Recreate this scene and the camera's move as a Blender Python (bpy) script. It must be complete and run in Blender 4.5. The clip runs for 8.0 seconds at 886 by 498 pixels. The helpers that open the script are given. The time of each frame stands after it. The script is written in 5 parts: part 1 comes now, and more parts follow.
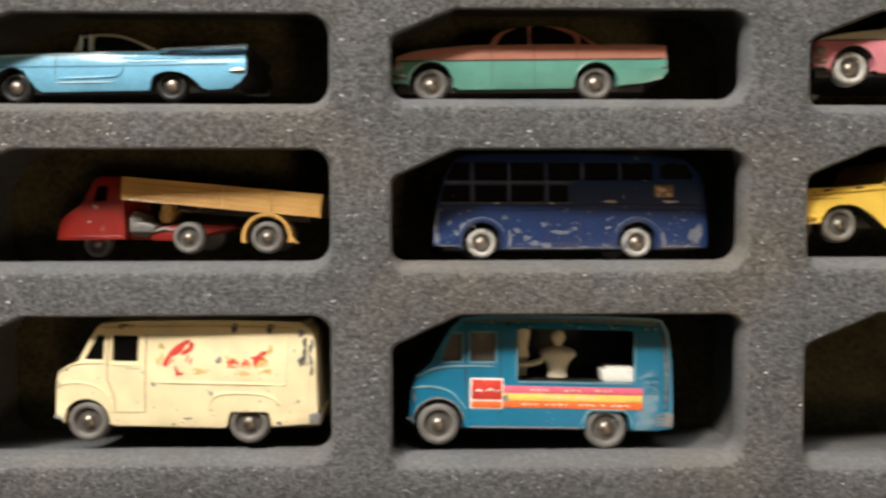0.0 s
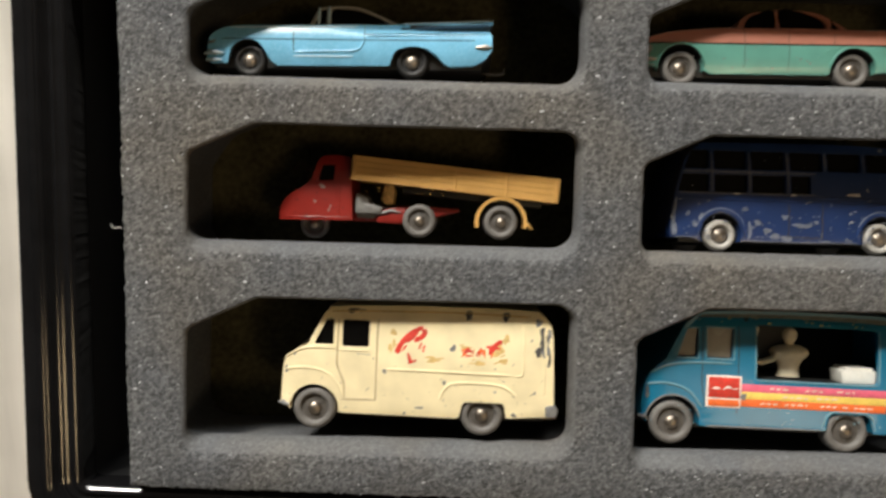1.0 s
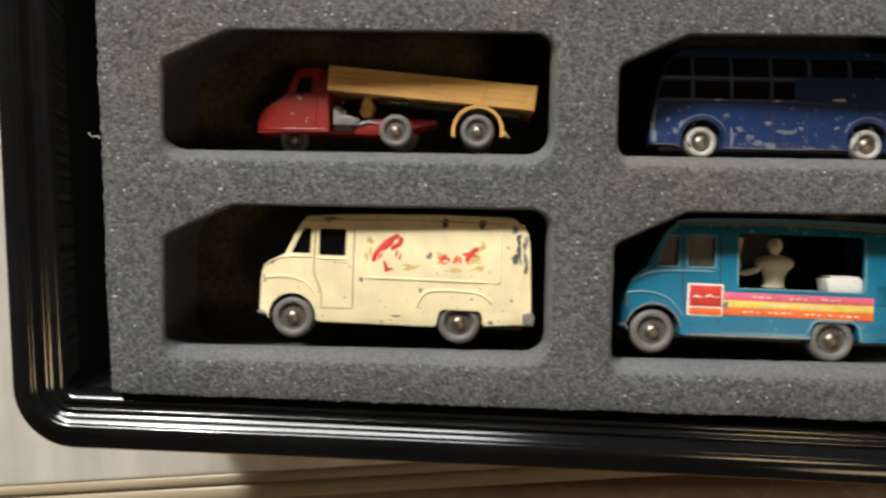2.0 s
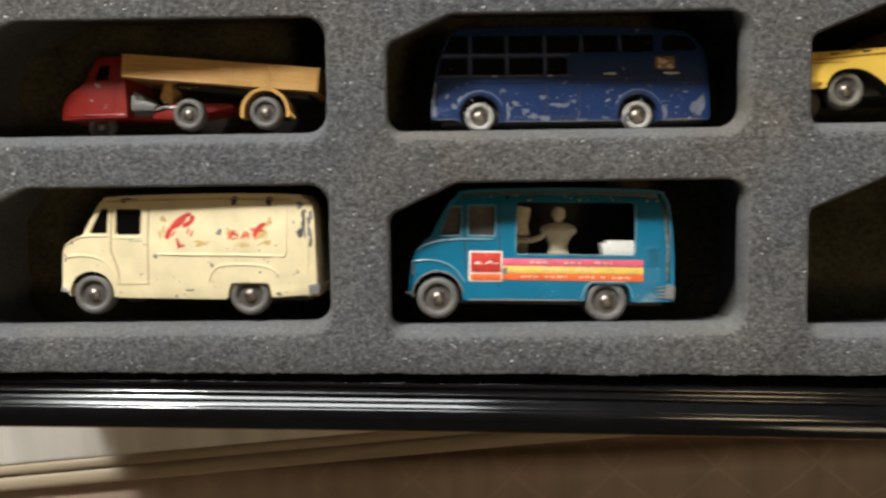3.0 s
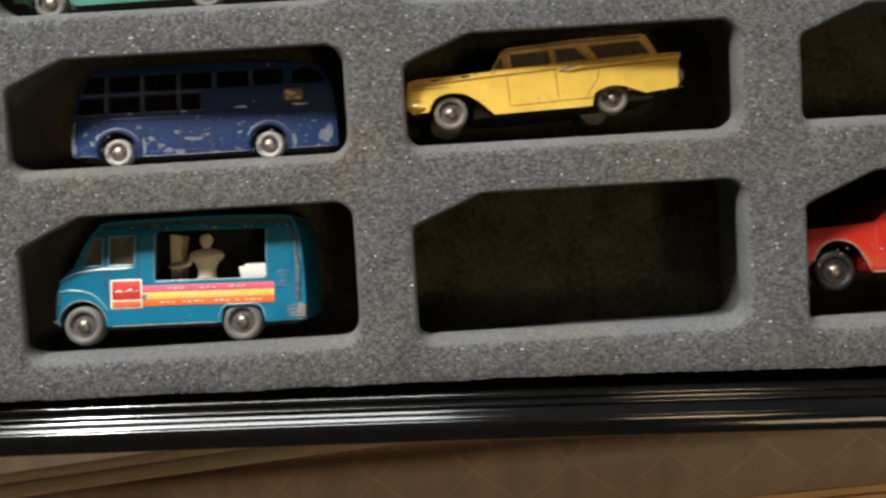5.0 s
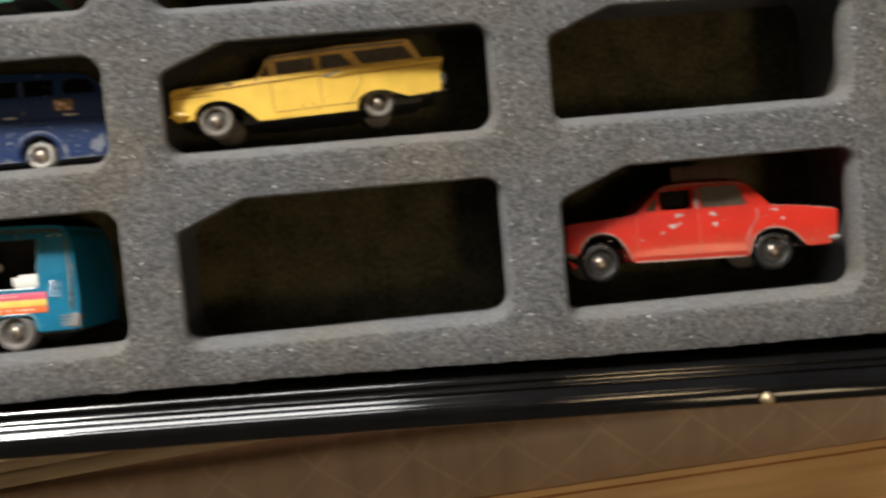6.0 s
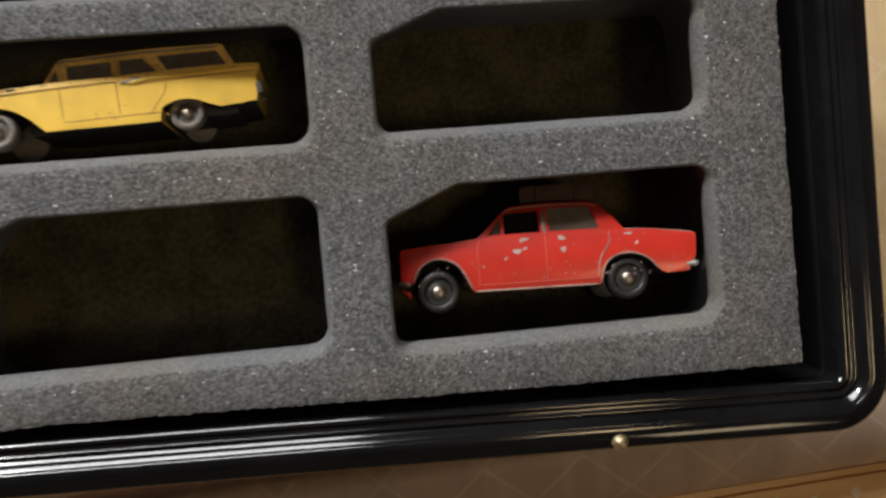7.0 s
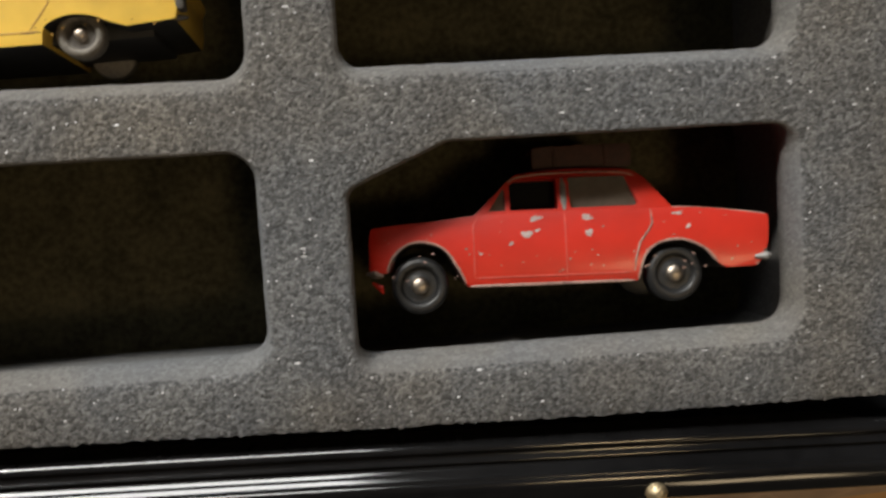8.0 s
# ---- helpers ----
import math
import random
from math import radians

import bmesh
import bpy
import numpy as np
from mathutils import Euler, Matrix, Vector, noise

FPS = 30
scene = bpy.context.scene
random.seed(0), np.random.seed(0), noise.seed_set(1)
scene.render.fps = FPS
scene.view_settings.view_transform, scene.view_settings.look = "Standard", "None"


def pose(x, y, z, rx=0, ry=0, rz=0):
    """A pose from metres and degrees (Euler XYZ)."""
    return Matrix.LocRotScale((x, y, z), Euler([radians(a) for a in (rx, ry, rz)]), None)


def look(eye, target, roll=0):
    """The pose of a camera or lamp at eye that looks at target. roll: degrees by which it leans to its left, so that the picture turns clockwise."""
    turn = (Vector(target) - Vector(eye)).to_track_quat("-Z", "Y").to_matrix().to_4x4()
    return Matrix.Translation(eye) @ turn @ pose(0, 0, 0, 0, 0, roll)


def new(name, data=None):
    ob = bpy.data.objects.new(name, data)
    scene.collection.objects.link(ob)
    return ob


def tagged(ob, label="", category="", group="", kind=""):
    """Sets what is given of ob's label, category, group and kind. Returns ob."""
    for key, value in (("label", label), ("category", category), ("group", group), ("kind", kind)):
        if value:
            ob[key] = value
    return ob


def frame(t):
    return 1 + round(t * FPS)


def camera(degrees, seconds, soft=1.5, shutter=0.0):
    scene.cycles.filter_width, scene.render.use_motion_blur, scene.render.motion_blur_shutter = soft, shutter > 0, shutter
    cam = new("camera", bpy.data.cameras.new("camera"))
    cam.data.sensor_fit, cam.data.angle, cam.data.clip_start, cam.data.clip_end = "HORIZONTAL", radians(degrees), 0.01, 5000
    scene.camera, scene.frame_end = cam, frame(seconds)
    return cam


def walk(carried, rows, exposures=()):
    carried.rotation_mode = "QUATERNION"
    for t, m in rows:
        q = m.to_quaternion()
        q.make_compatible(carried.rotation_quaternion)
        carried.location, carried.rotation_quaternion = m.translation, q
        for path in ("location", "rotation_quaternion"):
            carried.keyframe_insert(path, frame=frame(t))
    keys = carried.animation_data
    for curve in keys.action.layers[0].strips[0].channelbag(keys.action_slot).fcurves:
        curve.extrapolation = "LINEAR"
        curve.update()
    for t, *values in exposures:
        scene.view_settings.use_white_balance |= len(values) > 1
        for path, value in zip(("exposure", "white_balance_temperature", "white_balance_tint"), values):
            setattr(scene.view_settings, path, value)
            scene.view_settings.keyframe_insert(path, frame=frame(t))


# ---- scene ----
# A black carrying case with a grey foam insert lies open on a table. The foam's face is z = 0, the toy cars lie on
# their sides in its pockets, and the camera looks down on them. Builders below take millimetres.
cam = camera(61.6, 8.0, soft=2.6, shutter=0.4)
ROWS = [
    (0.0, -0.0046, -0.0012, 0.1632, -2.44, -1.33, -0.09),
    (0.5, -0.0366, -0.0008, 0.1580, -2.11, -1.63, 0.80),
    (1.0, -0.0555, -0.0039, 0.1559, -2.82, -0.48, 1.51),
    (1.2, -0.0578, -0.0106, 0.1546, -2.97, -0.03, 1.54),
    (2.3, -0.0306, -0.0236, 0.1586, -3.51, 1.55, 0.25),
    (2.5, -0.0190, -0.0252, 0.1606, -3.60, 1.31, -0.30),
    (3.0, 0.0022, -0.0273, 0.1643, -3.55, 0.82, -0.76),
    (3.5, 0.0252, -0.0271, 0.1682, -3.21, 0.46, -1.31),
    (4.0, 0.0438, -0.0320, 0.1703, -2.99, 0.20, -1.87),
    (4.5, 0.0668, -0.0288, 0.1727, -3.15, 0.13, -2.56),
    (4.7, 0.0754, -0.0280, 0.1725, -2.65, -0.14, -2.84),
    (5.8, 0.1196, -0.0262, 0.1821, -2.85, -2.42, -4.93),
    (6.0, 0.1335, -0.0288, 0.1803, -2.98, -3.44, -5.08),
    (6.5, 0.1621, -0.0335, 0.1773, -1.85, -5.81, -5.44),
    (7.0, 0.1697, -0.0329, 0.1640, -0.90, -5.61, -4.97),
    (7.5, 0.1840, -0.0286, 0.1317, -2.31, -5.23, -4.34),
    (8.0, 0.1790, -0.0316, 0.1201, -3.81, -4.66, -3.57),
]
walk(cam, [(t, pose(x, y, z, rx, ry, rz)) for t, x, y, z, rx, ry, rz in ROWS],
     [(0.0, 0.0, 7050, 10), (0.4, -0.06, 7000, 9), (1.2, -0.2, 6950, 8), (2.5, -0.18, 6650, 7), (3.5, -0.2, 6550, 7), (4.7, -0.03, 6600, 7), (5.9, 0.16, 6850, 9), (6.5, -0.02, 6900, 10), (7.0, -0.16, 6600, 9), (7.6, -0.25, 6750, 10), (8.0, -0.08, 6800, 8)])

# ---- light ----
world = bpy.data.worlds.new("world")
scene.world = world
world.use_nodes = True
wn = world.node_tree
sky = wn.nodes.new("ShaderNodeTexSky")
sky.sky_type, sky.sun_disc = "NISHITA", False
sky.sun_elevation, sky.sun_rotation = radians(40), radians(-15)
wn.links.new(sky.outputs["Color"], wn.nodes["Background"].inputs["Color"])
wn.nodes["Background"].inputs["Strength"].default_value = 0.1


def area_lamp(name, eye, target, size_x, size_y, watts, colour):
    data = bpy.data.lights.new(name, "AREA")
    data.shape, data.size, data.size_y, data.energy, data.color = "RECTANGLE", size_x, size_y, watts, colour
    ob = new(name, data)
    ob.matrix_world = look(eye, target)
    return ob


# daylight through the wide window in the north wall, and the small white lamp before it
area_lamp("window_daylight", (-0.52, 1.98, 1.22), (0.05, 0, 0), 1.4, 0.9, 66, (0.96, 0.98, 1.0))
area_lamp("white_lamp", (-0.48, 0.80, 0.67), (0, 0, 0), 0.11, 0.12, 14.5, (1.0, 0.97, 0.92))
# the warm ceiling lamp of the room, and an added warm fill for the bench, with no lamp behind it
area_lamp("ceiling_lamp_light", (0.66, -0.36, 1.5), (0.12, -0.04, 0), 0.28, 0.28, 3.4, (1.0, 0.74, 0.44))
area_lamp("side_fill_light", (1.0, -1.5, 1.0), (0.2, -0.1, 0), 0.4, 0.3, 1.8, (1.0, 0.77, 0.50))
scene.view_settings.exposure = 0.0


# ---- materials ----
def material(name, colour, rough=0.5, metal=0.0, spec=0.5, vary=0.12, grain=900.0, bump=0.0, bump_scale=2500.0, coat=0.0):
    """A plain surface with two scales of colour variation and fine relief."""
    m = bpy.data.materials.new(name)
    m.use_nodes = True
    nt = m.node_tree
    b = nt.nodes["Principled BSDF"]
    b.inputs["Metallic"].default_value = metal
    b.inputs["Specular IOR Level"].default_value = spec
    b.inputs["Coat Weight"].default_value = coat
    co = nt.nodes.new("ShaderNodeTexCoord")
    n1 = noise_node(nt, co, grain, 4)
    n2 = noise_node(nt, co, grain * 0.12, 3)
    mix = nt.nodes.new("ShaderNodeMath")
    mix.operation = "ADD"
    nt.links.new(n1.outputs["Fac"], mix.inputs[0])
    nt.links.new(n2.outputs["Fac"], mix.inputs[1])
    ramp = ramp_node(nt, mix.outputs[0], [(0.7, [c * (1 - vary) for c in colour]), (1.3, [min(1, c * (1 + vary)) for c in colour])], 2.0)
    nt.links.new(ramp.outputs["Color"], b.inputs["Base Color"])
    rr = nt.nodes.new("ShaderNodeMapRange")
    rr.inputs["To Min"].default_value, rr.inputs["To Max"].default_value = max(0.03, rough - 0.1), min(1, rough + 0.12)
    nt.links.new(n2.outputs["Fac"], rr.inputs["Value"])
    nt.links.new(rr.outputs["Result"], b.inputs["Roughness"])
    if bump:
        n3 = noise_node(nt, co, bump_scale, 3)
        bp = nt.nodes.new("ShaderNodeBump")
        bp.inputs["Strength"].default_value, bp.inputs["Distance"].default_value = bump, 0.0002
        nt.links.new(n3.outputs["Fac"], bp.inputs["Height"])
        nt.links.new(bp.outputs["Normal"], b.inputs["Normal"])
    return m


def noise_node(nt, co, scale, detail, out="Object"):
    n = nt.nodes.new("ShaderNodeTexNoise")
    n.inputs["Scale"].default_value, n.inputs["Detail"].default_value = scale, detail
    nt.links.new(co.outputs[out], n.inputs["Vector"])
    return n


def ramp_node(nt, socket, stops, span=1.0):
    r = nt.nodes.new("ShaderNodeValToRGB")
    e = r.color_ramp.elements
    for k, (p, c) in enumerate(stops):
        el = e[k] if k < 2 else e.new(p / span)
        el.position = p / span
        el.color = (*c[:3], 1)
    if span != 1.0:
        d = nt.nodes.new("ShaderNodeMath")
        d.operation = "DIVIDE"
        d.inputs[1].default_value = span
        nt.links.new(socket, d.inputs[0])
        socket = d.outputs[0]
    nt.links.new(socket, r.inputs["Fac"])
    return r


def math_node(nt, op, a, b=None):
    m = nt.nodes.new("ShaderNodeMath")
    m.operation = op
    for k, v in enumerate((a, b)):
        if v is None:
            continue
        if isinstance(v, (int, float)):
            m.inputs[k].default_value = v
        else:
            nt.links.new(v, m.inputs[k])
    return m.outputs[0]


def mix_colour(nt, fac, a, b):
    m = nt.nodes.new("ShaderNodeMix")
    m.data_type = "RGBA"
    nt.links.new(fac, m.inputs[0])
    for sock, v in ((m.inputs[6], a), (m.inputs[7], b)):
        if isinstance(v, tuple):
            sock.default_value = (*v, 1)
        else:
            nt.links.new(v, sock)
    return m.outputs[2]


def foam_material(name, calm=1.0, relief=0.6, tone=0.107):
    """Open-cell foam: a grain of light and dark cells, pits with painted shade and skin with painted glints; calm below
    1 evens it out.
    """
    m = bpy.data.materials.new(name)
    m.use_nodes = True
    nt = m.node_tree
    b = nt.nodes["Principled BSDF"]
    co = nt.nodes.new("ShaderNodeTexCoord")

    def cells_node(scale, stretch=(1, 1, 1)):
        mp = nt.nodes.new("ShaderNodeMapping")
        mp.inputs["Scale"].default_value = stretch
        nt.links.new(co.outputs["Object"], mp.inputs["Vector"])
        v = nt.nodes.new("ShaderNodeTexVoronoi")
        v.inputs["Scale"].default_value = scale
        nt.links.new(mp.outputs["Vector"], v.inputs["Vector"])
        sep = nt.nodes.new("ShaderNodeSeparateColor")
        nt.links.new(v.outputs["Color"], sep.inputs["Color"])
        return v.outputs["Distance"], sep.outputs[0], sep.outputs[1]

    fine = noise_node(nt, co, 1500, 4)
    fine.inputs["Roughness"].default_value = 0.65
    mid = noise_node(nt, co, 60, 4)
    warm = noise_node(nt, co, 22, 3)
    d1, r1, q1 = cells_node(1650)
    d2, r2, q2 = cells_node(3000)
    grain = math_node(nt, "ADD", math_node(nt, "MULTIPLY", r1, 0.34), math_node(nt, "ADD", math_node(nt, "MULTIPLY", r2, 0.26), math_node(nt, "MULTIPLY", fine.outputs["Fac"], 0.4)))
    base = ramp_node(nt, grain, [(0.26, [tone - 0.055 * calm] * 3), (0.5, [tone] * 3), (0.76, [tone + 0.085 * calm] * 3)])
    tint = ramp_node(nt, mid.outputs["Fac"], [(0.3, (0.86, 0.87, 0.9)), (0.7, (1.08, 1.06, 1.03))])
    tint2 = ramp_node(nt, warm.outputs["Fac"], [(0.45, (0.97, 0.99, 1.03)), (0.7, (1.08, 1.0, 0.9))])
    col = base.outputs["Color"]
    for t in (tint, tint2):
        mul = nt.nodes.new("ShaderNodeMix")
        mul.data_type, mul.blend_type = "RGBA", "MULTIPLY"
        mul.inputs[0].default_value = 1.0
        nt.links.new(col, mul.inputs[6])
        nt.links.new(t.outputs["Color"], mul.inputs[7])
        col = mul.outputs[2]
    # open cells, with the shade inside them painted dark
    pit = math_node(nt, "MULTIPLY", math_node(nt, "GREATER_THAN", q1, 0.75), math_node(nt, "LESS_THAN", d1, 0.38))
    col = mix_colour(nt, math_node(nt, "MULTIPLY", pit, 0.4 * calm ** 2), col, (0.03, 0.03, 0.031))
    # shiny flecks of cell skin with pale painted glints, many small ones and a few long ones
    d3, r3, q3 = cells_node(1500)
    d4, r4, q4 = cells_node(800, (0.55, 1.25, 1))
    small = math_node(nt, "MULTIPLY", math_node(nt, "GREATER_THAN", r3, 0.972), math_node(nt, "LESS_THAN", d3, 0.3))
    large = math_node(nt, "MULTIPLY", math_node(nt, "GREATER_THAN", r4, 0.985), math_node(nt, "LESS_THAN", d4, 0.22))
    fleck = math_node(nt, "MULTIPLY", math_node(nt, "MAXIMUM", small, large), calm ** 2)
    skin = mix_colour(nt, math_node(nt, "MULTIPLY", math_node(nt, "ADD", q3, q4), 0.5), (0.2, 0.2, 0.21), (0.76, 0.76, 0.79))
    nt.links.new(mix_colour(nt, fleck, col, skin), b.inputs["Base Color"])
    rough = nt.nodes.new("ShaderNodeMapRange")
    rough.inputs["To Min"].default_value, rough.inputs["To Max"].default_value = 0.95, 0.3
    nt.links.new(fleck, rough.inputs["Value"])
    nt.links.new(rough.outputs["Result"], b.inputs["Roughness"])
    b.inputs["Specular IOR Level"].default_value = 0.25
    h = math_node(nt, "ADD", math_node(nt, "MULTIPLY", fine.outputs["Fac"], 0.8), math_node(nt, "SUBTRACT", math_node(nt, "MULTIPLY", r1, 0.22), math_node(nt, "ADD", math_node(nt, "MULTIPLY", d1, 0.5), math_node(nt, "MULTIPLY", pit, 0.35))))
    bp = nt.nodes.new("ShaderNodeBump")
    bp.inputs["Strength"].default_value, bp.inputs["Distance"].default_value = relief, 0.00065
    nt.links.new(h, bp.inputs["Height"])
    nt.links.new(bp.outputs["Normal"], b.inputs["Normal"])
    return m


FOAM = foam_material("grey_foam")
# cut smooth; its paler tone also paints in window light on the lips
CUT_FOAM = foam_material("smooth_cut_foam", 0.42, 0.2, 0.128)
WHITE_FIBRE = material("pale_fibre", (0.7, 0.68, 0.64), 0.6)
BLACK_GLOSS = material("black_gloss_plastic", (0.006, 0.006, 0.0065), 0.08, spec=0.65, vary=0.3, grain=300, bump=0.02, bump_scale=400)
BLACK_MATT = material("black_matt_plastic", (0.005, 0.005, 0.0055), 0.6, spec=0.3, vary=0.3, grain=300)
PLASTER = material("grey_brown_plaster", (0.10, 0.09, 0.08), 0.9, grain=8)
WOOD_FLOOR = material("brown_wood", (0.28, 0.14, 0.055), 0.5, vary=0.35, grain=60)


# ---- mesh builders (millimetres) ----
def part(name, bm, mat, parent=None, label="", smooth=True, m=None, under=None, tail=False):
    """Links a bmesh in millimetres as one mesh object; under is the black base finish, which also paints shade on faces
    turned down and, with tail, on unlit rear faces.
    """
    bmesh.ops.recalc_face_normals(bm, faces=bm.faces)
    if under is not None:
        bm.normal_update()
        for f in bm.faces:
            if (f.normal.y < -0.5 or tail and f.normal.x > 0.6) and f.calc_center_median().z < -0.9:
                f.material_index = 1
    bmesh.ops.scale(bm, vec=(0.001, 0.001, 0.001), verts=bm.verts)
    me = bpy.data.meshes.new(name)
    bm.to_mesh(me)
    bm.free()
    me.materials.append(mat)
    if under is not None:
        me.materials.append(under)
    if smooth:
        me.shade_smooth()
        me.set_sharp_from_angle(angle=radians(38))
    ob = new(name, me)
    if parent is not None:
        ob.parent = parent
    if m is not None:
        ob.matrix_basis = m
    if label:
        ob["label"] = label
    return ob


def rounded(corners, radii, steps=6):
    """A polygon with arcs at its corners, as a list of (x, y). A corner of radius 0 stays sharp."""
    out = []
    n = len(corners)
    for k in range(n):
        p, a, b = Vector(corners[k]), Vector(corners[k - 1]), Vector(corners[(k + 1) % n])
        r = radii[k] if isinstance(radii, (list, tuple)) else radii
        u, w = (a - p).normalized(), (b - p).normalized()
        ang = u.angle(w)
        if r <= 0 or ang > 3.1:
            out.append((p.x, p.y))
            continue
        d = min(r / math.tan(ang / 2), 0.48 * (a - p).length, 0.48 * (b - p).length)
        r = d * math.tan(ang / 2)
        c = p + (u + w).normalized() * (r / math.sin(ang / 2))
        s, e = p + u * d - c, p + w * d - c
        turn = s.angle_signed(e)
        for j in range(steps + 1):
            q = s.copy()
            q.rotate(Matrix.Rotation(-turn * j / steps, 2))
            out.append((c.x + q.x, c.y + q.y))
    return out


def offset(pts, d):
    """The closed outline pts (anticlockwise) moved outwards by d."""
    n = len(pts)
    out = []
    for k in range(n):
        a, p, b = Vector(pts[k - 1]), Vector(pts[k]), Vector(pts[(k + 1) % n])
        e1, e2 = (p - a), (b - p)
        if e1.length < 1e-6 or e2.length < 1e-6:
            e1 = e2 = b - a
        n1, n2 = Vector((e1.y, -e1.x)).normalized(), Vector((e2.y, -e2.x)).normalized()
        mid = n1 + n2
        mid = mid.normalized() if mid.length > 1e-6 else n1
        q = p + mid * (d / max(0.5, mid.dot(n1)))
        out.append((q.x, q.y))
    return out


def ccw(pts):
    area = sum(a[0] * b[1] - b[0] * a[1] for a, b in zip(pts, pts[1:] + pts[:1]))
    return pts if area > 0 else pts[::-1]


def dense(pts, step):
    out = []
    for a, b in zip(pts, pts[1:] + pts[:1]):
        k = max(1, int(math.dist(a, b) / step))
        out += [(a[0] + (b[0] - a[0]) * j / k, a[1] + (b[1] - a[1]) * j / k) for j in range(k)]
    return out


def ring(bm, pts, z):
    zf = z if callable(z) else (lambda x, y: z)
    return [bm.verts.new((x, y, zf(x, y))) for x, y in pts]


def bridge(bm, a, b, closed=True):
    n = len(a)
    for k in range(n if closed else n - 1):
        j = (k + 1) % n
        bm.faces.new((a[k], a[j], b[j], b[k]))


def fill(bm, *loops):
    """Fills the area between closed loops of vertices: an outline and any holes in it."""
    edges = []
    for lp in loops:
        for k in range(len(lp)):
            v, w = lp[k - 1], lp[k]
            edges.append(bm.edges.get((v, w)) or bm.edges.new((v, w)))
    return bmesh.ops.triangle_fill(bm, use_beauty=True, use_dissolve=False, edges=edges)


def lathe(profile, cx=0.0, cy=0.0, steps=40):
    """A profile of (radius, z) turned about an axis along z."""
    bm = bmesh.new()
    rows = []
    for rad, z in profile:
        if rad < 1e-4:
            rows.append([bm.verts.new((cx, cy, z))])
        else:
            rows.append([bm.verts.new((cx + rad * math.cos(2 * math.pi * k / steps), cy + rad * math.sin(2 * math.pi * k / steps), z)) for k in range(steps)])
    for a, b in zip(rows, rows[1:]):
        for k in range(steps):
            j = (k + 1) % steps
            if len(a) == 1:
                bm.faces.new((a[0], b[k], b[j]))
            elif len(b) == 1:
                bm.faces.new((a[k], a[j], b[0]))
            else:
                bm.faces.new((a[k], a[j], b[j], b[k]))
    return bm


def thing(name, m, label, category, group=""):
    ob = new(name)
    ob.empty_display_size = 0.01
    ob.matrix_basis = m
    return tagged(ob, label, category, group)


# ---- room and table ----
def box(bm, x0, x1, y0, y1, z0, z1):
    r = bmesh.ops.create_cube(bm, size=1)
    for v in r["verts"]:
        v.co = Vector(((x0 + x1) / 2 + v.co.x * (x1 - x0), (y0 + y1) / 2 + v.co.y * (y1 - y0), (z0 + z1) / 2 + v.co.z * (z1 - z0)))


def setting(name, mat, *boxes):
    bm = bmesh.new()
    for b in boxes:
        box(bm, *b)
    return tagged(part(name, bm, mat, smooth=False), kind="structure")


FLOOR_Z = -780
setting("floor", WOOD_FLOOR, (-2500, 2500, -2500, 2000, FLOOR_Z - 30, FLOOR_Z))
setting("ceiling", PLASTER, (-2500, 2500, -2500, 2000, 1900, 1950))
setting("wall_south", PLASTER, (-2500, 2500, -2560, -2500, FLOOR_Z, 1900))
setting("wall_west", PLASTER, (-2560, -2500, -2560, 2060, FLOOR_Z, 1900))
setting("wall_east", PLASTER, (2500, 2560, -2560, 2060, FLOOR_Z, 1900))
setting("wall_north", PLASTER, (-2500, -1260, 2000, 2060, FLOOR_Z, 1900), (220, 2500, 2000, 2060, FLOOR_Z, 1900),
        (-1260, 220, 2000, 2060, FLOOR_Z, 800), (-1260, 220, 2000, 2060, 1650, 1900))


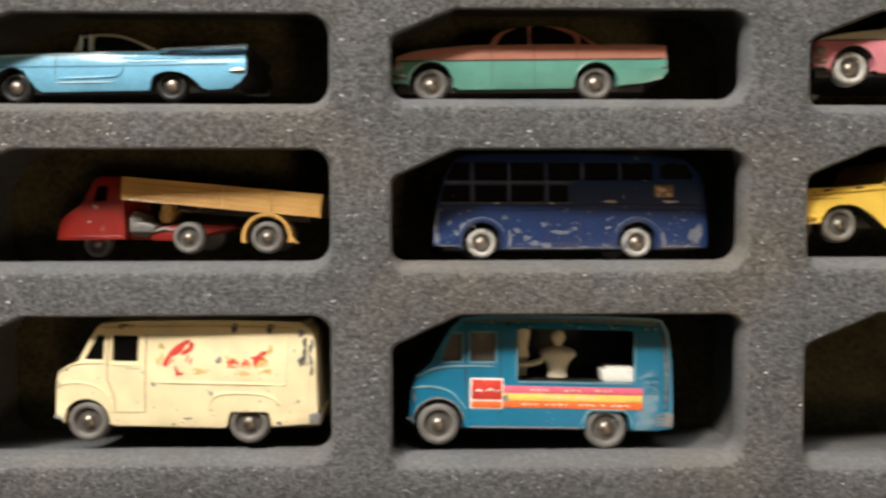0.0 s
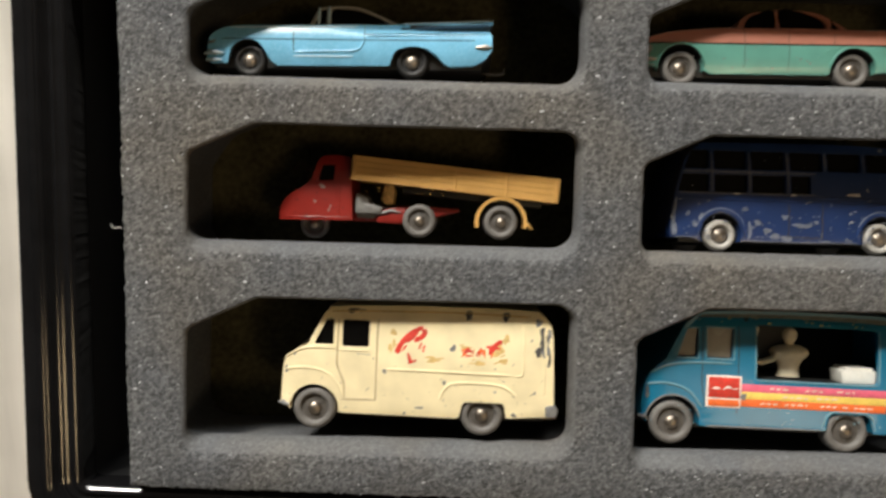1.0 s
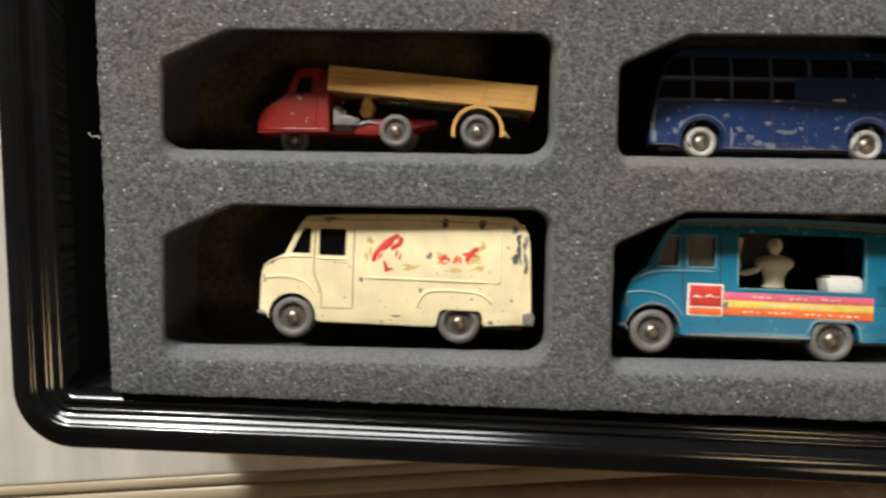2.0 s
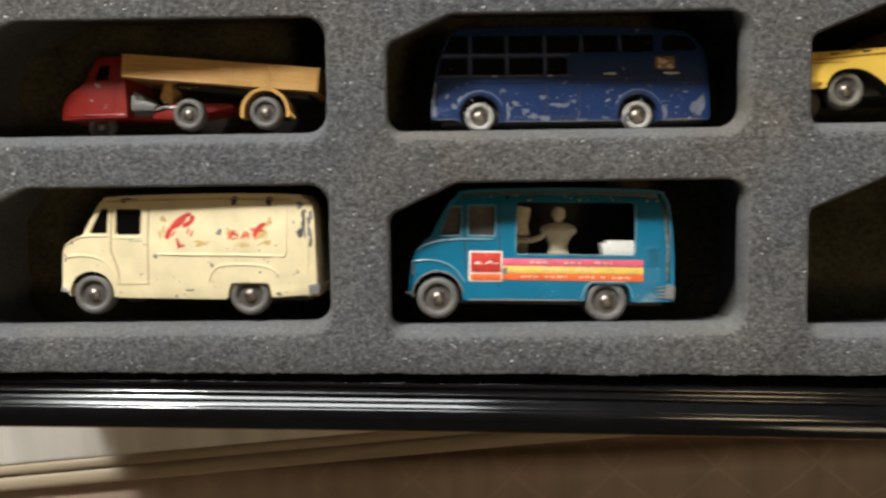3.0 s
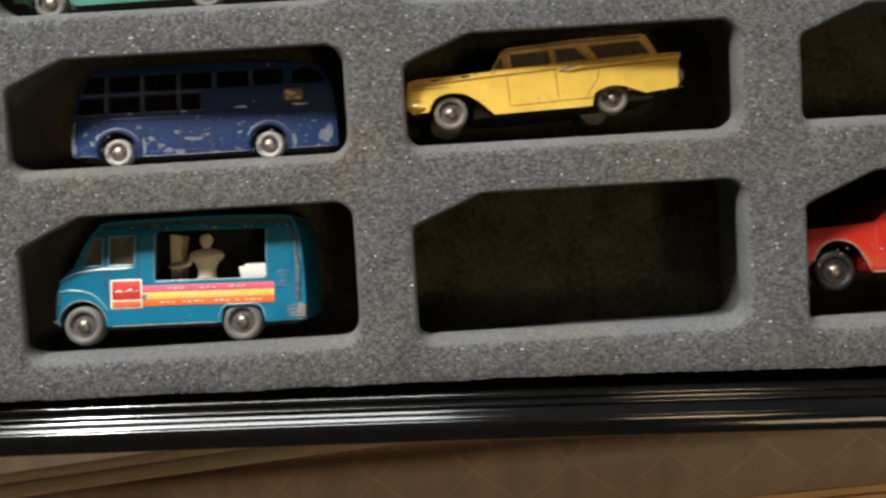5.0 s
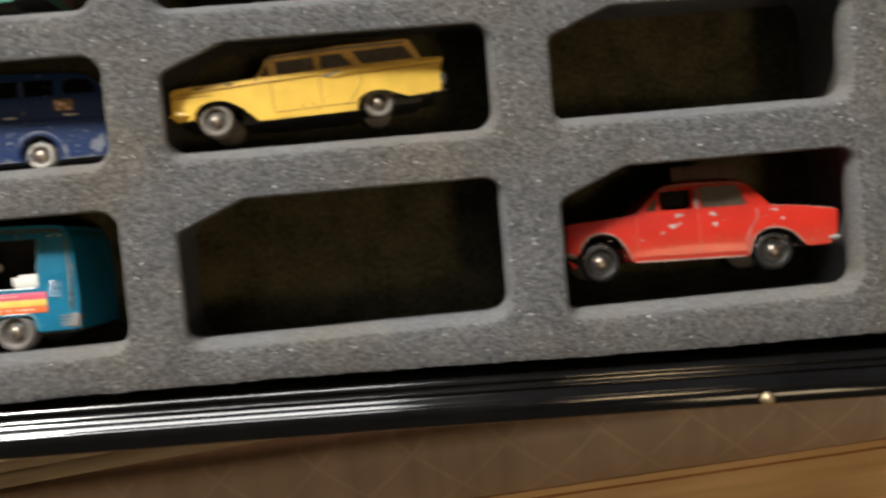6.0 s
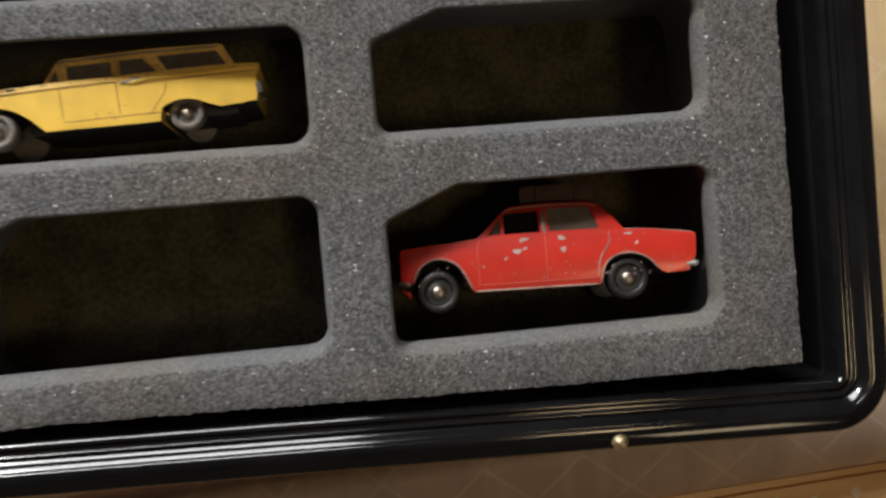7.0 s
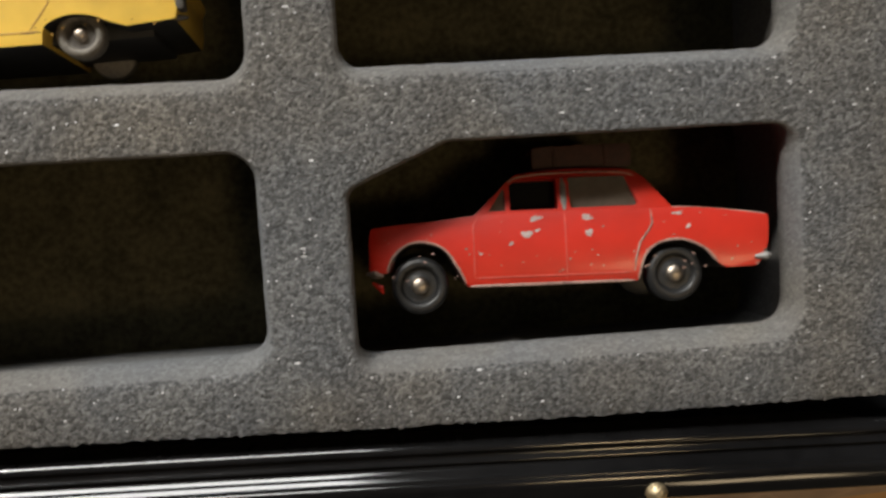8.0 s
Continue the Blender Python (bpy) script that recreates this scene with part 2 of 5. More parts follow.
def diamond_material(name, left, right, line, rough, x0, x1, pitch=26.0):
    """A finish with a printed net of diamonds; its left and right colours paint in a change of light."""
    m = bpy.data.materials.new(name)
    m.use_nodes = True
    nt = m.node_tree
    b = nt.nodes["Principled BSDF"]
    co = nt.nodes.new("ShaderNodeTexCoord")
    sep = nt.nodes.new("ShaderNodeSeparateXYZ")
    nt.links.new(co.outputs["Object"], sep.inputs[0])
    light_blend = nt.nodes.new("ShaderNodeMapRange")
    light_blend.interpolation_type = "SMOOTHSTEP"
    light_blend.inputs["From Min"].default_value, light_blend.inputs["From Max"].default_value = x0, x1
    nt.links.new(sep.outputs[0], light_blend.inputs["Value"])
    base = mix_colour(nt, light_blend.outputs["Result"], left, right)
    masks = []
    for sign in (1, -1):
        u = math_node(nt, "MULTIPLY", math_node(nt, "ADD", sep.outputs[0], math_node(nt, "MULTIPLY", sep.outputs[1], 1.15 * sign)), 1000 / pitch)
        d = math_node(nt, "ABSOLUTE", math_node(nt, "SUBTRACT", math_node(nt, "FRACT", u), 0.5))
        masks.append(math_node(nt, "LESS_THAN", d, 0.028))
    net = math_node(nt, "MAXIMUM", masks[0], masks[1])
    worn = noise_node(nt, co, 140, 4)
    wide = noise_node(nt, co, 18, 3)
    streak = nt.nodes.new("ShaderNodeTexNoise")
    mp = nt.nodes.new("ShaderNodeMapping")
    mp.inputs["Scale"].default_value = (90, 8, 1)
    nt.links.new(co.outputs["Object"], mp.inputs["Vector"])
    nt.links.new(mp.outputs["Vector"], streak.inputs["Vector"])
    streak.inputs["Scale"].default_value = 1.0
    streak.inputs["Detail"].default_value = 4
    net = math_node(nt, "MULTIPLY", math_node(nt, "MULTIPLY", net, light_blend.outputs["Result"]), math_node(nt, "MULTIPLY", worn.outputs["Fac"], 0.7))
    col = mix_colour(nt, net, base, line)
    mul = nt.nodes.new("ShaderNodeMix")
    mul.data_type, mul.blend_type = "RGBA", "MULTIPLY"
    mul.inputs[0].default_value = 1.0
    tone = ramp_node(nt, math_node(nt, "MULTIPLY", math_node(nt, "ADD", wide.outputs["Fac"], streak.outputs["Fac"]), 0.5), [(0.35, (0.74, 0.73, 0.71)), (0.65, (1.15, 1.13, 1.11))])
    nt.links.new(col, mul.inputs[6])
    nt.links.new(tone.outputs["Color"], mul.inputs[7])
    nt.links.new(mul.outputs[2], b.inputs["Base Color"])
    b.inputs["Roughness"].default_value = rough
    grain = noise_node(nt, co, 1800, 3)
    bp = nt.nodes.new("ShaderNodeBump")
    bp.inputs["Strength"].default_value, bp.inputs["Distance"].default_value = 0.3, 0.0002
    nt.links.new(math_node(nt, "ADD", grain.outputs["Fac"], math_node(nt, "MULTIPLY", net, 2.0)), bp.inputs["Height"])
    nt.links.new(bp.outputs["Normal"], b.inputs["Normal"])
    return m


def grain_material(name, dark, light, rough, along=14.0, across=260.0):
    """Timber: long grain across fine pores."""
    m = bpy.data.materials.new(name)
    m.use_nodes = True
    nt = m.node_tree
    b = nt.nodes["Principled BSDF"]
    co = nt.nodes.new("ShaderNodeTexCoord")
    mp = nt.nodes.new("ShaderNodeMapping")
    mp.inputs["Scale"].default_value = (along, across, across)
    nt.links.new(co.outputs["Object"], mp.inputs["Vector"])
    n = nt.nodes.new("ShaderNodeTexNoise")
    n.inputs["Scale"].default_value, n.inputs["Detail"].default_value, n.inputs["Distortion"].default_value = 1.0, 6, 0.6
    nt.links.new(mp.outputs["Vector"], n.inputs["Vector"])
    wide = noise_node(nt, co, 9, 3)
    c = ramp_node(nt, math_node(nt, "MULTIPLY", math_node(nt, "ADD", n.outputs["Fac"], wide.outputs["Fac"]), 0.5), [(0.36, dark), (0.64, light)])
    nt.links.new(c.outputs["Color"], b.inputs["Base Color"])
    b.inputs["Roughness"].default_value = rough
    bp = nt.nodes.new("ShaderNodeBump")
    bp.inputs["Strength"].default_value, bp.inputs["Distance"].default_value = 0.3, 0.0003
    nt.links.new(n.outputs["Fac"], bp.inputs["Height"])
    nt.links.new(bp.outputs["Normal"], b.inputs["Normal"])
    return m


# left colour paints in cool daylight, right colour warm lamp light
DIAMOND_TOP = diamond_material("light_tinted_diamond_laminate", (0.80, 0.77, 0.72), (0.80, 0.61, 0.37), (0.90, 0.78, 0.58), 0.45, -0.10, 0.14, 40.0)
DIAMOND_PAD = diamond_material("brown_diamond_vinyl", (0.41, 0.315, 0.255), (0.42, 0.325, 0.265), (0.60, 0.49, 0.40), 0.5, -0.2, 0.15, 36.0)
PALE_WOOD = grain_material("pale_wood_edging", (0.33, 0.265, 0.18), (0.47, 0.39, 0.28), 0.3)
BOARD_WOOD = grain_material("orange_brown_board", (0.56, 0.31, 0.12), (0.9, 0.6, 0.3), 0.42, 9, 120)


PAINT_SPOT = material("dried_cream_paint", (0.72, 0.60, 0.42), 0.5, grain=600)


def prism(name, profile, x0, x1, mat, parent=None, label="", m=None, wave=0.0, bend=None):
    """A profile of (y, z) drawn out along x; bend(x) shifts it in y."""
    bm = bmesh.new()
    n = max(2, int((x1 - x0) / 20))
    rows = []
    for k in range(n + 1):
        x = x0 + (x1 - x0) * k / n
        w = wave * noise.noise((x * 0.012, 7.0, 1.0))
        d = bend(x) if bend else 0.0
        rows.append([bm.verts.new((x, y + d, z + w)) for y, z in profile])
    for a, b in zip(rows, rows[1:]):
        bridge(bm, a, b)
    bm.faces.new(rows[0])
    bm.faces.new(rows[-1][::-1])
    return part(name, bm, mat, parent, label, m=m)


def bead(y0, y1, z, h):
    """The rounded section of a strip of edging."""
    return [(y0 + (y1 - y0) * 0.5 * (1 - math.cos(math.pi * k / 8)), z + h * math.sin(math.pi * k / 8)) for k in range(9)] + [(y1, z - 24), (y0, z - 24)]


def table_bow(x):
    """The table's front edge bows outwards towards the east."""
    return -16.0 * (max(0.0, x) / 355) ** 2 if x < 500 else -31.7 - 0.12 * (x - 500)


table = thing("table", pose(0, 0, 0, 0, 0, 4.75), "tan diamond-patterned table with pale wooden edging, under the case", "table")
prism("table_top", [(700, -114), (700, -90), (-103.0, -90), (-104.2, -90.8), (-104.2, -114)], -800, 900, DIAMOND_TOP, table, "tan top with a diamond net, paler where daylight is painted in", bend=table_bow)
prism("edge_strip", bead(-108.3, -104.3, -91.6, 1.2), -800, 900, PALE_WOOD, table, "pale wooden edging", bend=table_bow)
prism("edge_strip", bead(-114.2, -108.7, -92.4, 1.5), -800, 900, PALE_WOOD, table, "pale wooden edging", bend=table_bow)
for lx, ly in ((-740, -60), (840, -60), (-740, 640), (840, 640)):
    bm = bmesh.new()
    box(bm, lx - 30, lx + 30, ly - 30, ly + 30, FLOOR_Z, -114)
    part("leg", bm, PALE_WOOD, table)
bench = thing("bench", pose(0, 0, 0, 0, 0, 2.0), "brown diamond-quilted bench pad on an orange-brown wooden board", "bench")
prism("pad", [(-119.0, -121), (-119.0, -101), (-119.6, -98.2), (-121.4, -96.4), (-125, -95.4), (-131, -95.6), (-139, -98.4), (-146, -103.4), (-151, -109.6), (-153.6, -116), (-154.4, -121), (-152, -124), (-121, -124)],
      -900, 1000, DIAMOND_PAD, bench, "brown vinyl pad with a diamond net", wave=0.8)
prism("board_lip", [(-520, -138), (-520, -120.0), (-159.6, -120.0), (-159.4, -121.6), (-158.4, -121.6), (-158.2, -119.6), (-155.6, -119.6), (-155.2, -121), (-155.2, -138)], -900, 1000, BOARD_WOOD, bench)
prism("board", [(-518, -160), (-518, -139), (-122, -139), (-122, -160)], -900, 1000, BOARD_WOOD, bench, "orange-brown wooden board")
prism("pad_rest", [(-150, -138), (-150, -124), (-124, -124), (-124, -138)], -900, 1000, BOARD_WOOD, bench)
for lx in (-800, 900):
    for ly in (-150, -490):
        bm = bmesh.new()
        box(bm, lx - 25, lx + 25, ly - 25, ly + 25, FLOOR_Z, -160)
        part("leg", bm, BOARD_WOOD, bench)

for sx, sy, sr in ((334, -165.5, 1.3), (352, -166.4, 2.0), (318, -163.2, 0.7), (330, -170, 0.8)):
    bm = lathe([(0, 0.25), (0.7, 0.2), (1, -0.1)], steps=14)
    for v in bm.verts:
        v.co = Vector((sx + sr * v.co.x * (1 + 0.3 * math.sin(3 * v.co.y)), sy + 1.5 * sr * v.co.y, -120 + v.co.z))
    part("paint_spot", bm, PAINT_SPOT, bench, "dried cream paint spot")

# ---- the case and its foam ----
FOAM_EDGE = [(-123, 55), (-119.3, -63.8), (20, -65.8), (110, -67.0), (205, -69.9), (267.4, -70.8), (267.6, 55)]
POCKET_FLOOR = -34
LIP = 1.4


def pocket(x0, x1, y0, y1, cut_x, cut_y):
    """A pocket's outline: a rounded box whose upper corner at the car's bonnet is cut off."""
    return ccw(rounded([(x0, y0), (x1, y0), (x1, y1), (x0 + cut_x, y1), (x0, y1 - cut_y)], [3.0, 4.5, 4.0, 2.5, 2.5], 6))


COLS = [(-107.8, -26.0), (-12.0, 66.2), (80.6, 158.6), (173.6, 248.4)]
ROWS_Y = [(-54.5, -22.9, 15, 6.6), (-11, 13.6, 14, 6.3), (24.2, 44.0, 14, 6.0)]
POCKETS = []
for k, (x0, x1) in enumerate(COLS):
    for j, (y0, y1, cx, cy) in enumerate(ROWS_Y):
        sag = (0.6, -0.5, -1.4, -3.0)[k] if j == 0 else 0.0
        rise = {(0, 2): -1.2, (2, 1): 0.7, (3, 1): 2.4}.get((k, j), 0.0)
        lift = {(3, 1): 1.4, (2, 1): 0.5, (1, 2): 1.2}.get((k, j), 0.0)
        POCKETS.append(pocket(x0, x1, y0 + sag + lift, y1 + rise, cx + (1.5 if k > 1 else 0), cy + (0.4 if j == 0 else 0)))


def ragged(pts, amount, freq):
    """Torn foam never cuts quite straight."""
    out = []
    for x, y in pts:
        d = noise.noise_vector((x * freq, y * freq, 3.0)) * amount
        out.append((x + d.x, y + d.y))
    return out


def foam_block():
    bm = bmesh.new()
    edge = ccw(FOAM_EDGE)
    clean = dense(edge, 0.7)
    outer = ragged(ragged(clean, 0.5, 1.3), 0.25, 0.12)
    top = ring(bm, outer, lambda x, y: -0.4)
    crown = ring(bm, offset(clean, -1.3), 0)
    base = ring(bm, outer, -60)
    bridge(bm, crown, top)
    bridge(bm, top, base)
    holes = []
    for k, p in enumerate(POCKETS):
        p = ragged(dense(p, 1.15), 0.09, 0.3)
        rings = []
        grow = offset(p, 1.0)
        # the cut softens into a broad lip at its lower and hinder edges, and stays crisp along the top
        low = [max(0.0, y - v) ** 2 for (x, y), (u, v) in zip(p, grow)]
        head = [max(0.0, v - y) ** 2 for (x, y), (u, v) in zip(p, grow)]
        hind = [max(0.0, u - x) ** 2 * max(0.0, 1 - 2.4 * h) for (x, y), (u, v), h in zip(p, grow, head)]
        lip = [LIP - 0.7 * h + 2.6 * a + 0.4 * b for a, b, h in zip(low, hind, head)]
        deep = [LIP - 0.7 * h + 4.6 * a + 3.4 * b for a, b, h in zip(low, hind, head)]
        for a in range(9):
            t = a / 8 * math.pi / 2
            rings.append([bm.verts.new((x + (u - x) * w * (1 - math.sin(t)), y + (v - y) * w * (1 - math.sin(t)), -h * (1 - math.cos(t)))) for (x, y), (u, v), w, h in zip(p, grow, lip, deep)])
        for d in (8, 10, 12.5, 16, 22, 29):
            back = 1 - math.exp(-(d - 7.0) / 6)
            roof = 1 - math.exp(-(d - 2.0) / 7)
            foot = 1 - math.exp(-(d - 7.0) / 8)
            rings.append(ring(bm, [(x + 7.4 * back * min(1.0, 1.5 * max(0.0, u - x)) - 5.6 * roof * max(0.0, x - u) ** 2, y + 8.0 * roof * max(0.0, v - y) ** 2 - 4.4 * foot * min(1.0, 1.5 * max(0.0, y - v))) for (x, y), (u, v) in zip(offset(p, -0.02 * d), offset(p, 1.0 - 0.02 * d))], -d))
        rings.append(ring(bm, [(x + 7.3 * min(1.0, 1.5 * max(0.0, u - x)) - 5.5 * max(0.0, x - u) ** 2, y + 8.1 * max(0.0, v - y) ** 2 - 4.3 * min(1.0, 1.5 * max(0.0, y - v))) for (x, y), (u, v) in zip(offset(p, -0.7), offset(p, 0.3))], POCKET_FLOOR))
        done = len(bm.faces)
        for a, b in zip(rings, rings[1:]):
            bridge(bm, a, b)
        bm.faces.ensure_lookup_table()
        for f in bm.faces[done + 2 * len(p):]:
            f.material_index = 1
        holes.append(rings[0])
    fill(bm, crown, *holes)
    return bm


foam = thing("foam_insert", Matrix.Identity(4), "dark grey open-cell foam insert with twelve cut pockets", "foam insert")
foam_body = part("foam_block", foam_block(), FOAM, foam, "dark grey foam with smoothly cut pockets")
foam_body.data.materials.append(CUT_FOAM)
bm = bmesh.new()
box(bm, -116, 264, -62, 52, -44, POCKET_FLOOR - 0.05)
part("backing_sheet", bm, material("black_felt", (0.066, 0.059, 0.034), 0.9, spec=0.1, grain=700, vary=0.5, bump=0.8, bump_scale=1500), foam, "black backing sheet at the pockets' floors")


def front_side(x):
    """The case's long front side, which is very slightly bowed."""
    u = x / 100
    return x, -79.85 - 2.46 * u - 0.3 * u * u


CASE_EDGE = ccw(rounded([(-147.2, 66), (-142.4, -76.95)] + [front_side(-115 + 10 * k) for k in range(38)] + [(290.6, -89.5), (292.2, 66)], [14, 14] + [0] * 38 + [14, 14], 10))


def swept(profile, close=()):
    """A profile of (offset, z) carried round the case's rounded outline."""
    bm = bmesh.new()
    rings = [ring(bm, offset(CASE_EDGE, d), z) for d, z in profile]
    for a, b in zip(rings, rings[1:]):
        bridge(bm, a, b)
    for k in close:
        fill(bm, rings[k])
    return bm


case = thing("carrying_case", Matrix.Identity(4), "glossy black plastic carrying case, open, with a ribbed rim", "case")
part("rim", swept([(-12.5, -9), (-12.5, -4.3), (-12.35, -3.8), (-12.05, -3.3), (-11.65, -2.93), (-11.25, -2.65), (-10.85, -2.5), (-10.5, -2.6), (-10.3, -3.0), (-9.6, -3.15), (-9.2, -3.05), (-8.95, -2.85), (-8.7, -2.72), (-8.5, -2.75),
                   (-8.35, -3.1), (-7.9, -3.3), (-7.3, -3.0), (-6.95, -2.5), (-6.45, -2.05), (-6.05, -1.76), (-5.75, -1.6), (-5.62, -1.62), (-5.5, -1.5), (-5.3, -1.38), (-4.9, -1.3), (-4.4, -1.32), (-3.4, -1.5), (-2.0, -2.05), (-0.7, -2.75), (-0.3, -3.0), (0, -3.5), (0, -14), (-0.6, -15), (-1.4, -15)]), BLACK_GLOSS, case, "ribbed glossy black rim")
part("tray", swept([(-12.5, -9), (-12.6, -62), (-12.9, -62.6), (-14, -62.6)], (3,)), BLACK_MATT, case)
part("outer_wall", swept([(-1.6, -15), (-2.0, -24), (-5, -87), (-6, -89.4), (-8, -90)], (4,)), BLACK_GLOSS, case)
BRASS = material("worn_brass", (0.50, 0.40, 0.25), 0.45, metal=0.9, grain=2000, vary=0.5, bump=0.8)


def rivet(x, y, mat, label, r=1.35, z=-0.0021):
    bm = lathe([(0, 0.75 * r), (0.45 * r, 0.66 * r), (0.8 * r, 0.36 * r), (r, 0), (r, -0.8)], steps=18)
    for v in bm.verts:
        v.co += noise.noise_vector(v.co * 1.4) * 0.09
    part("rivet", bm, mat, case, label, m=pose(x * 0.001, y * 0.001, z, 16, 0, -2.4))


rivet(222.7, -85.0, BRASS, "brass rivet with its paint rubbed off", 1.9, -0.0014)
for x in (7.0, 58.6, 109, 170):
    rivet(x, front_side(x)[1] + 2.6, BLACK_GLOSS, "black rivet", 1.0, -0.0028)
for x, y in ((289.6, -24), (289.2, -62)):
    rivet(x, y, BLACK_GLOSS, "black rivet", 1.0, -0.0028)
bm = bmesh.new()
rows = []
for k in range(9):
    x, y = -121.3 - 0.32 * k, -9.3 + 0.12 * k + 0.35 * math.sin(k * 0.9)
    rows.append([bm.verts.new((x + 0.0 * a, y + 0.1 * math.sin(a), -0.5 + 0.1 * math.cos(a))) for a in (0, 2.1, 4.2)])
for a, b in zip(rows, rows[1:]):
    bridge(bm, a, b)
part("loose_fibre", bm, WHITE_FIBRE, foam, "pale loose fibre")


# ---- cars ----
def paint(name, colour, chip=0.0, rough=0.28):
    """Enamel on die-cast metal; chips bare the grey metal beneath."""
    m = bpy.data.materials.new(name)
    m.use_nodes = True
    nt = m.node_tree
    b = nt.nodes["Principled BSDF"]
    co = nt.nodes.new("ShaderNodeTexCoord")
    soft = noise_node(nt, co, 130, 3)
    fine = noise_node(nt, co, 1600, 3)
    flaw = noise_node(nt, co, 420, 5)
    col = ramp_node(nt, soft.outputs["Fac"], [(0.3, [c * 0.86 for c in colour]), (0.7, [min(1, c * 1.08) for c in colour])])
    fac = math_node(nt, "GREATER_THAN", flaw.outputs["Fac"], 0.80 - chip * 0.12)
    nt.links.new(mix_colour(nt, fac, col.outputs["Color"], (0.34, 0.33, 0.32)), b.inputs["Base Color"])
    r = nt.nodes.new("ShaderNodeMapRange")
    r.inputs["To Min"].default_value, r.inputs["To Max"].default_value = rough - 0.08, rough + 0.2
    nt.links.new(fine.outputs["Fac"], r.inputs["Value"])
    nt.links.new(r.outputs["Result"], b.inputs["Roughness"])
    b.inputs["Coat Weight"].default_value = 0.28
    b.inputs["Coat Roughness"].default_value = 0.14
    bp = nt.nodes.new("ShaderNodeBump")
    bp.inputs["Strength"].default_value, bp.inputs["Distance"].default_value = 0.25, 0.00012
    nt.links.new(math_node(nt, "ADD", soft.outputs["Fac"], math_node(nt, "MULTIPLY", fac, -0.4)), bp.inputs["Height"])
    nt.links.new(bp.outputs["Normal"], b.inputs["Normal"])
    return m


SKY_BLUE = paint("sky_blue_enamel", (0.20, 0.53, 0.77), 0.2, 0.2)
PALE_BLUE = paint("pale_blue_rubbed_and_lit_enamel", (0.55, 0.72, 0.80), 0.1)
BLUE_CREASE_SHADE = material("dark_blue_crease_and_shade", (0.02, 0.07, 0.13), 0.5, grain=1500)
SEA_GREEN = paint("sea_green_enamel", (0.12, 0.34, 0.28), 0.2)
SALMON = paint("salmon_enamel", (0.50, 0.205, 0.15), 0.3)
ROSE = paint("rose_enamel", (0.72, 0.25, 0.30), 0.1)
GREY_IVORY = paint("grey_ivory_enamel", (0.42, 0.40, 0.34), 0.1)
IVORY = paint("ivory_enamel", (0.72, 0.66, 0.52), 0.1)
CRIMSON = paint("crimson_enamel", (0.27, 0.017, 0.011), 0.6, 0.38)
TAN = paint("tan_enamel", (0.62, 0.35, 0.11), 0.2)
NAVY = paint("navy_enamel", (0.012, 0.034, 0.118), 0.8)
YELLOW = paint("yellow_enamel", (0.80, 0.52, 0.09), 0.5)
CREAM = paint("cream_enamel", (0.86, 0.73, 0.46), 0.3)
TEAL = paint("teal_enamel", (0.005, 0.16, 0.285), 0.4)
SHADED_TEAL = material("shaded_teal_roof", (0.03, 0.055, 0.055), 0.5, grain=700, vary=0.6, bump=0.3)
SCARLET = paint("scarlet_enamel", (0.47, 0.019, 0.009), 0.6, 0.36)
RED_CHIP = material("red_chip_to_grey_metal", (0.31, 0.25, 0.24), 0.45, grain=1600, vary=0.5)
RED_WORN = material("red_grey_worn_edge", (0.27, 0.17, 0.145), 0.5, grain=1600, vary=0.6)
RUBBED_SHADED_OCHRE = material("rubbed_and_shaded_ochre_enamel", (0.64, 0.42, 0.13), 0.42, grain=900, vary=0.4)
RUBBED_LIT_RED = material("rubbed_and_lit_red_enamel", (0.44, 0.07, 0.055), 0.4, grain=1400, vary=0.4)
CREAM_SEAM = material("brown_cream_crease", (0.36, 0.26, 0.13), 0.5, grain=1500, vary=0.4)
BLACKENED_RED = material("blackened_red_chip", (0.10, 0.012, 0.01), 0.55, grain=1500, vary=0.4)
DARK_CHIP = material("blackened_chip", (0.07, 0.065, 0.06), 0.55, grain=1500, vary=0.4)
DIRTY_WHEEL = material("dirty_grey_wheel", (0.15, 0.135, 0.115), 0.55, grain=1500, vary=0.35, bump=0.3)
DECAL_PALE = material("pale_pink_decal", (0.80, 0.56, 0.44), 0.5, grain=2500, vary=0.3)
PALE_TEAL = paint("rubbed_teal_enamel", (0.16, 0.32, 0.38), 0.3)
RUBBED_TEAL_GREY = material("grey_rubbed_teal", (0.10, 0.15, 0.17), 0.5, grain=1200, vary=0.6)
RUBBED_NAVY = material("rubbed_navy_enamel", (0.10, 0.105, 0.13), 0.45, grain=1500, vary=0.5)
GREY_WHEEL = material("grey_plastic_wheel", (0.135, 0.126, 0.117), 0.55, grain=1500, vary=0.2, bump=0.3)
PALE_WHEEL = material("pale_grey_plastic_wheel", (0.42, 0.40, 0.37), 0.55, grain=1500, vary=0.25, bump=0.3)
BLACK_WHEEL = material("black_plastic_wheel", (0.012, 0.012, 0.0125), 0.42, grain=1500, vary=0.3, bump=0.3)
HUB = material("grimy_hub", (0.07, 0.062, 0.055), 0.5, grain=1500, vary=0.4, bump=0.3)
OCHRE_SEAM_SHADE = material("ochre_seam_and_shade", (0.42, 0.23, 0.04), 0.5, grain=1500, vary=0.3)
STEEL = material("tarnished_steel", (0.36, 0.31, 0.26), 0.42, metal=1.0, grain=1500, vary=0.3)
WORN = material("worn_bare_metal", (0.215, 0.21, 0.205), 0.5, metal=0.2, grain=1800, vary=0.3)
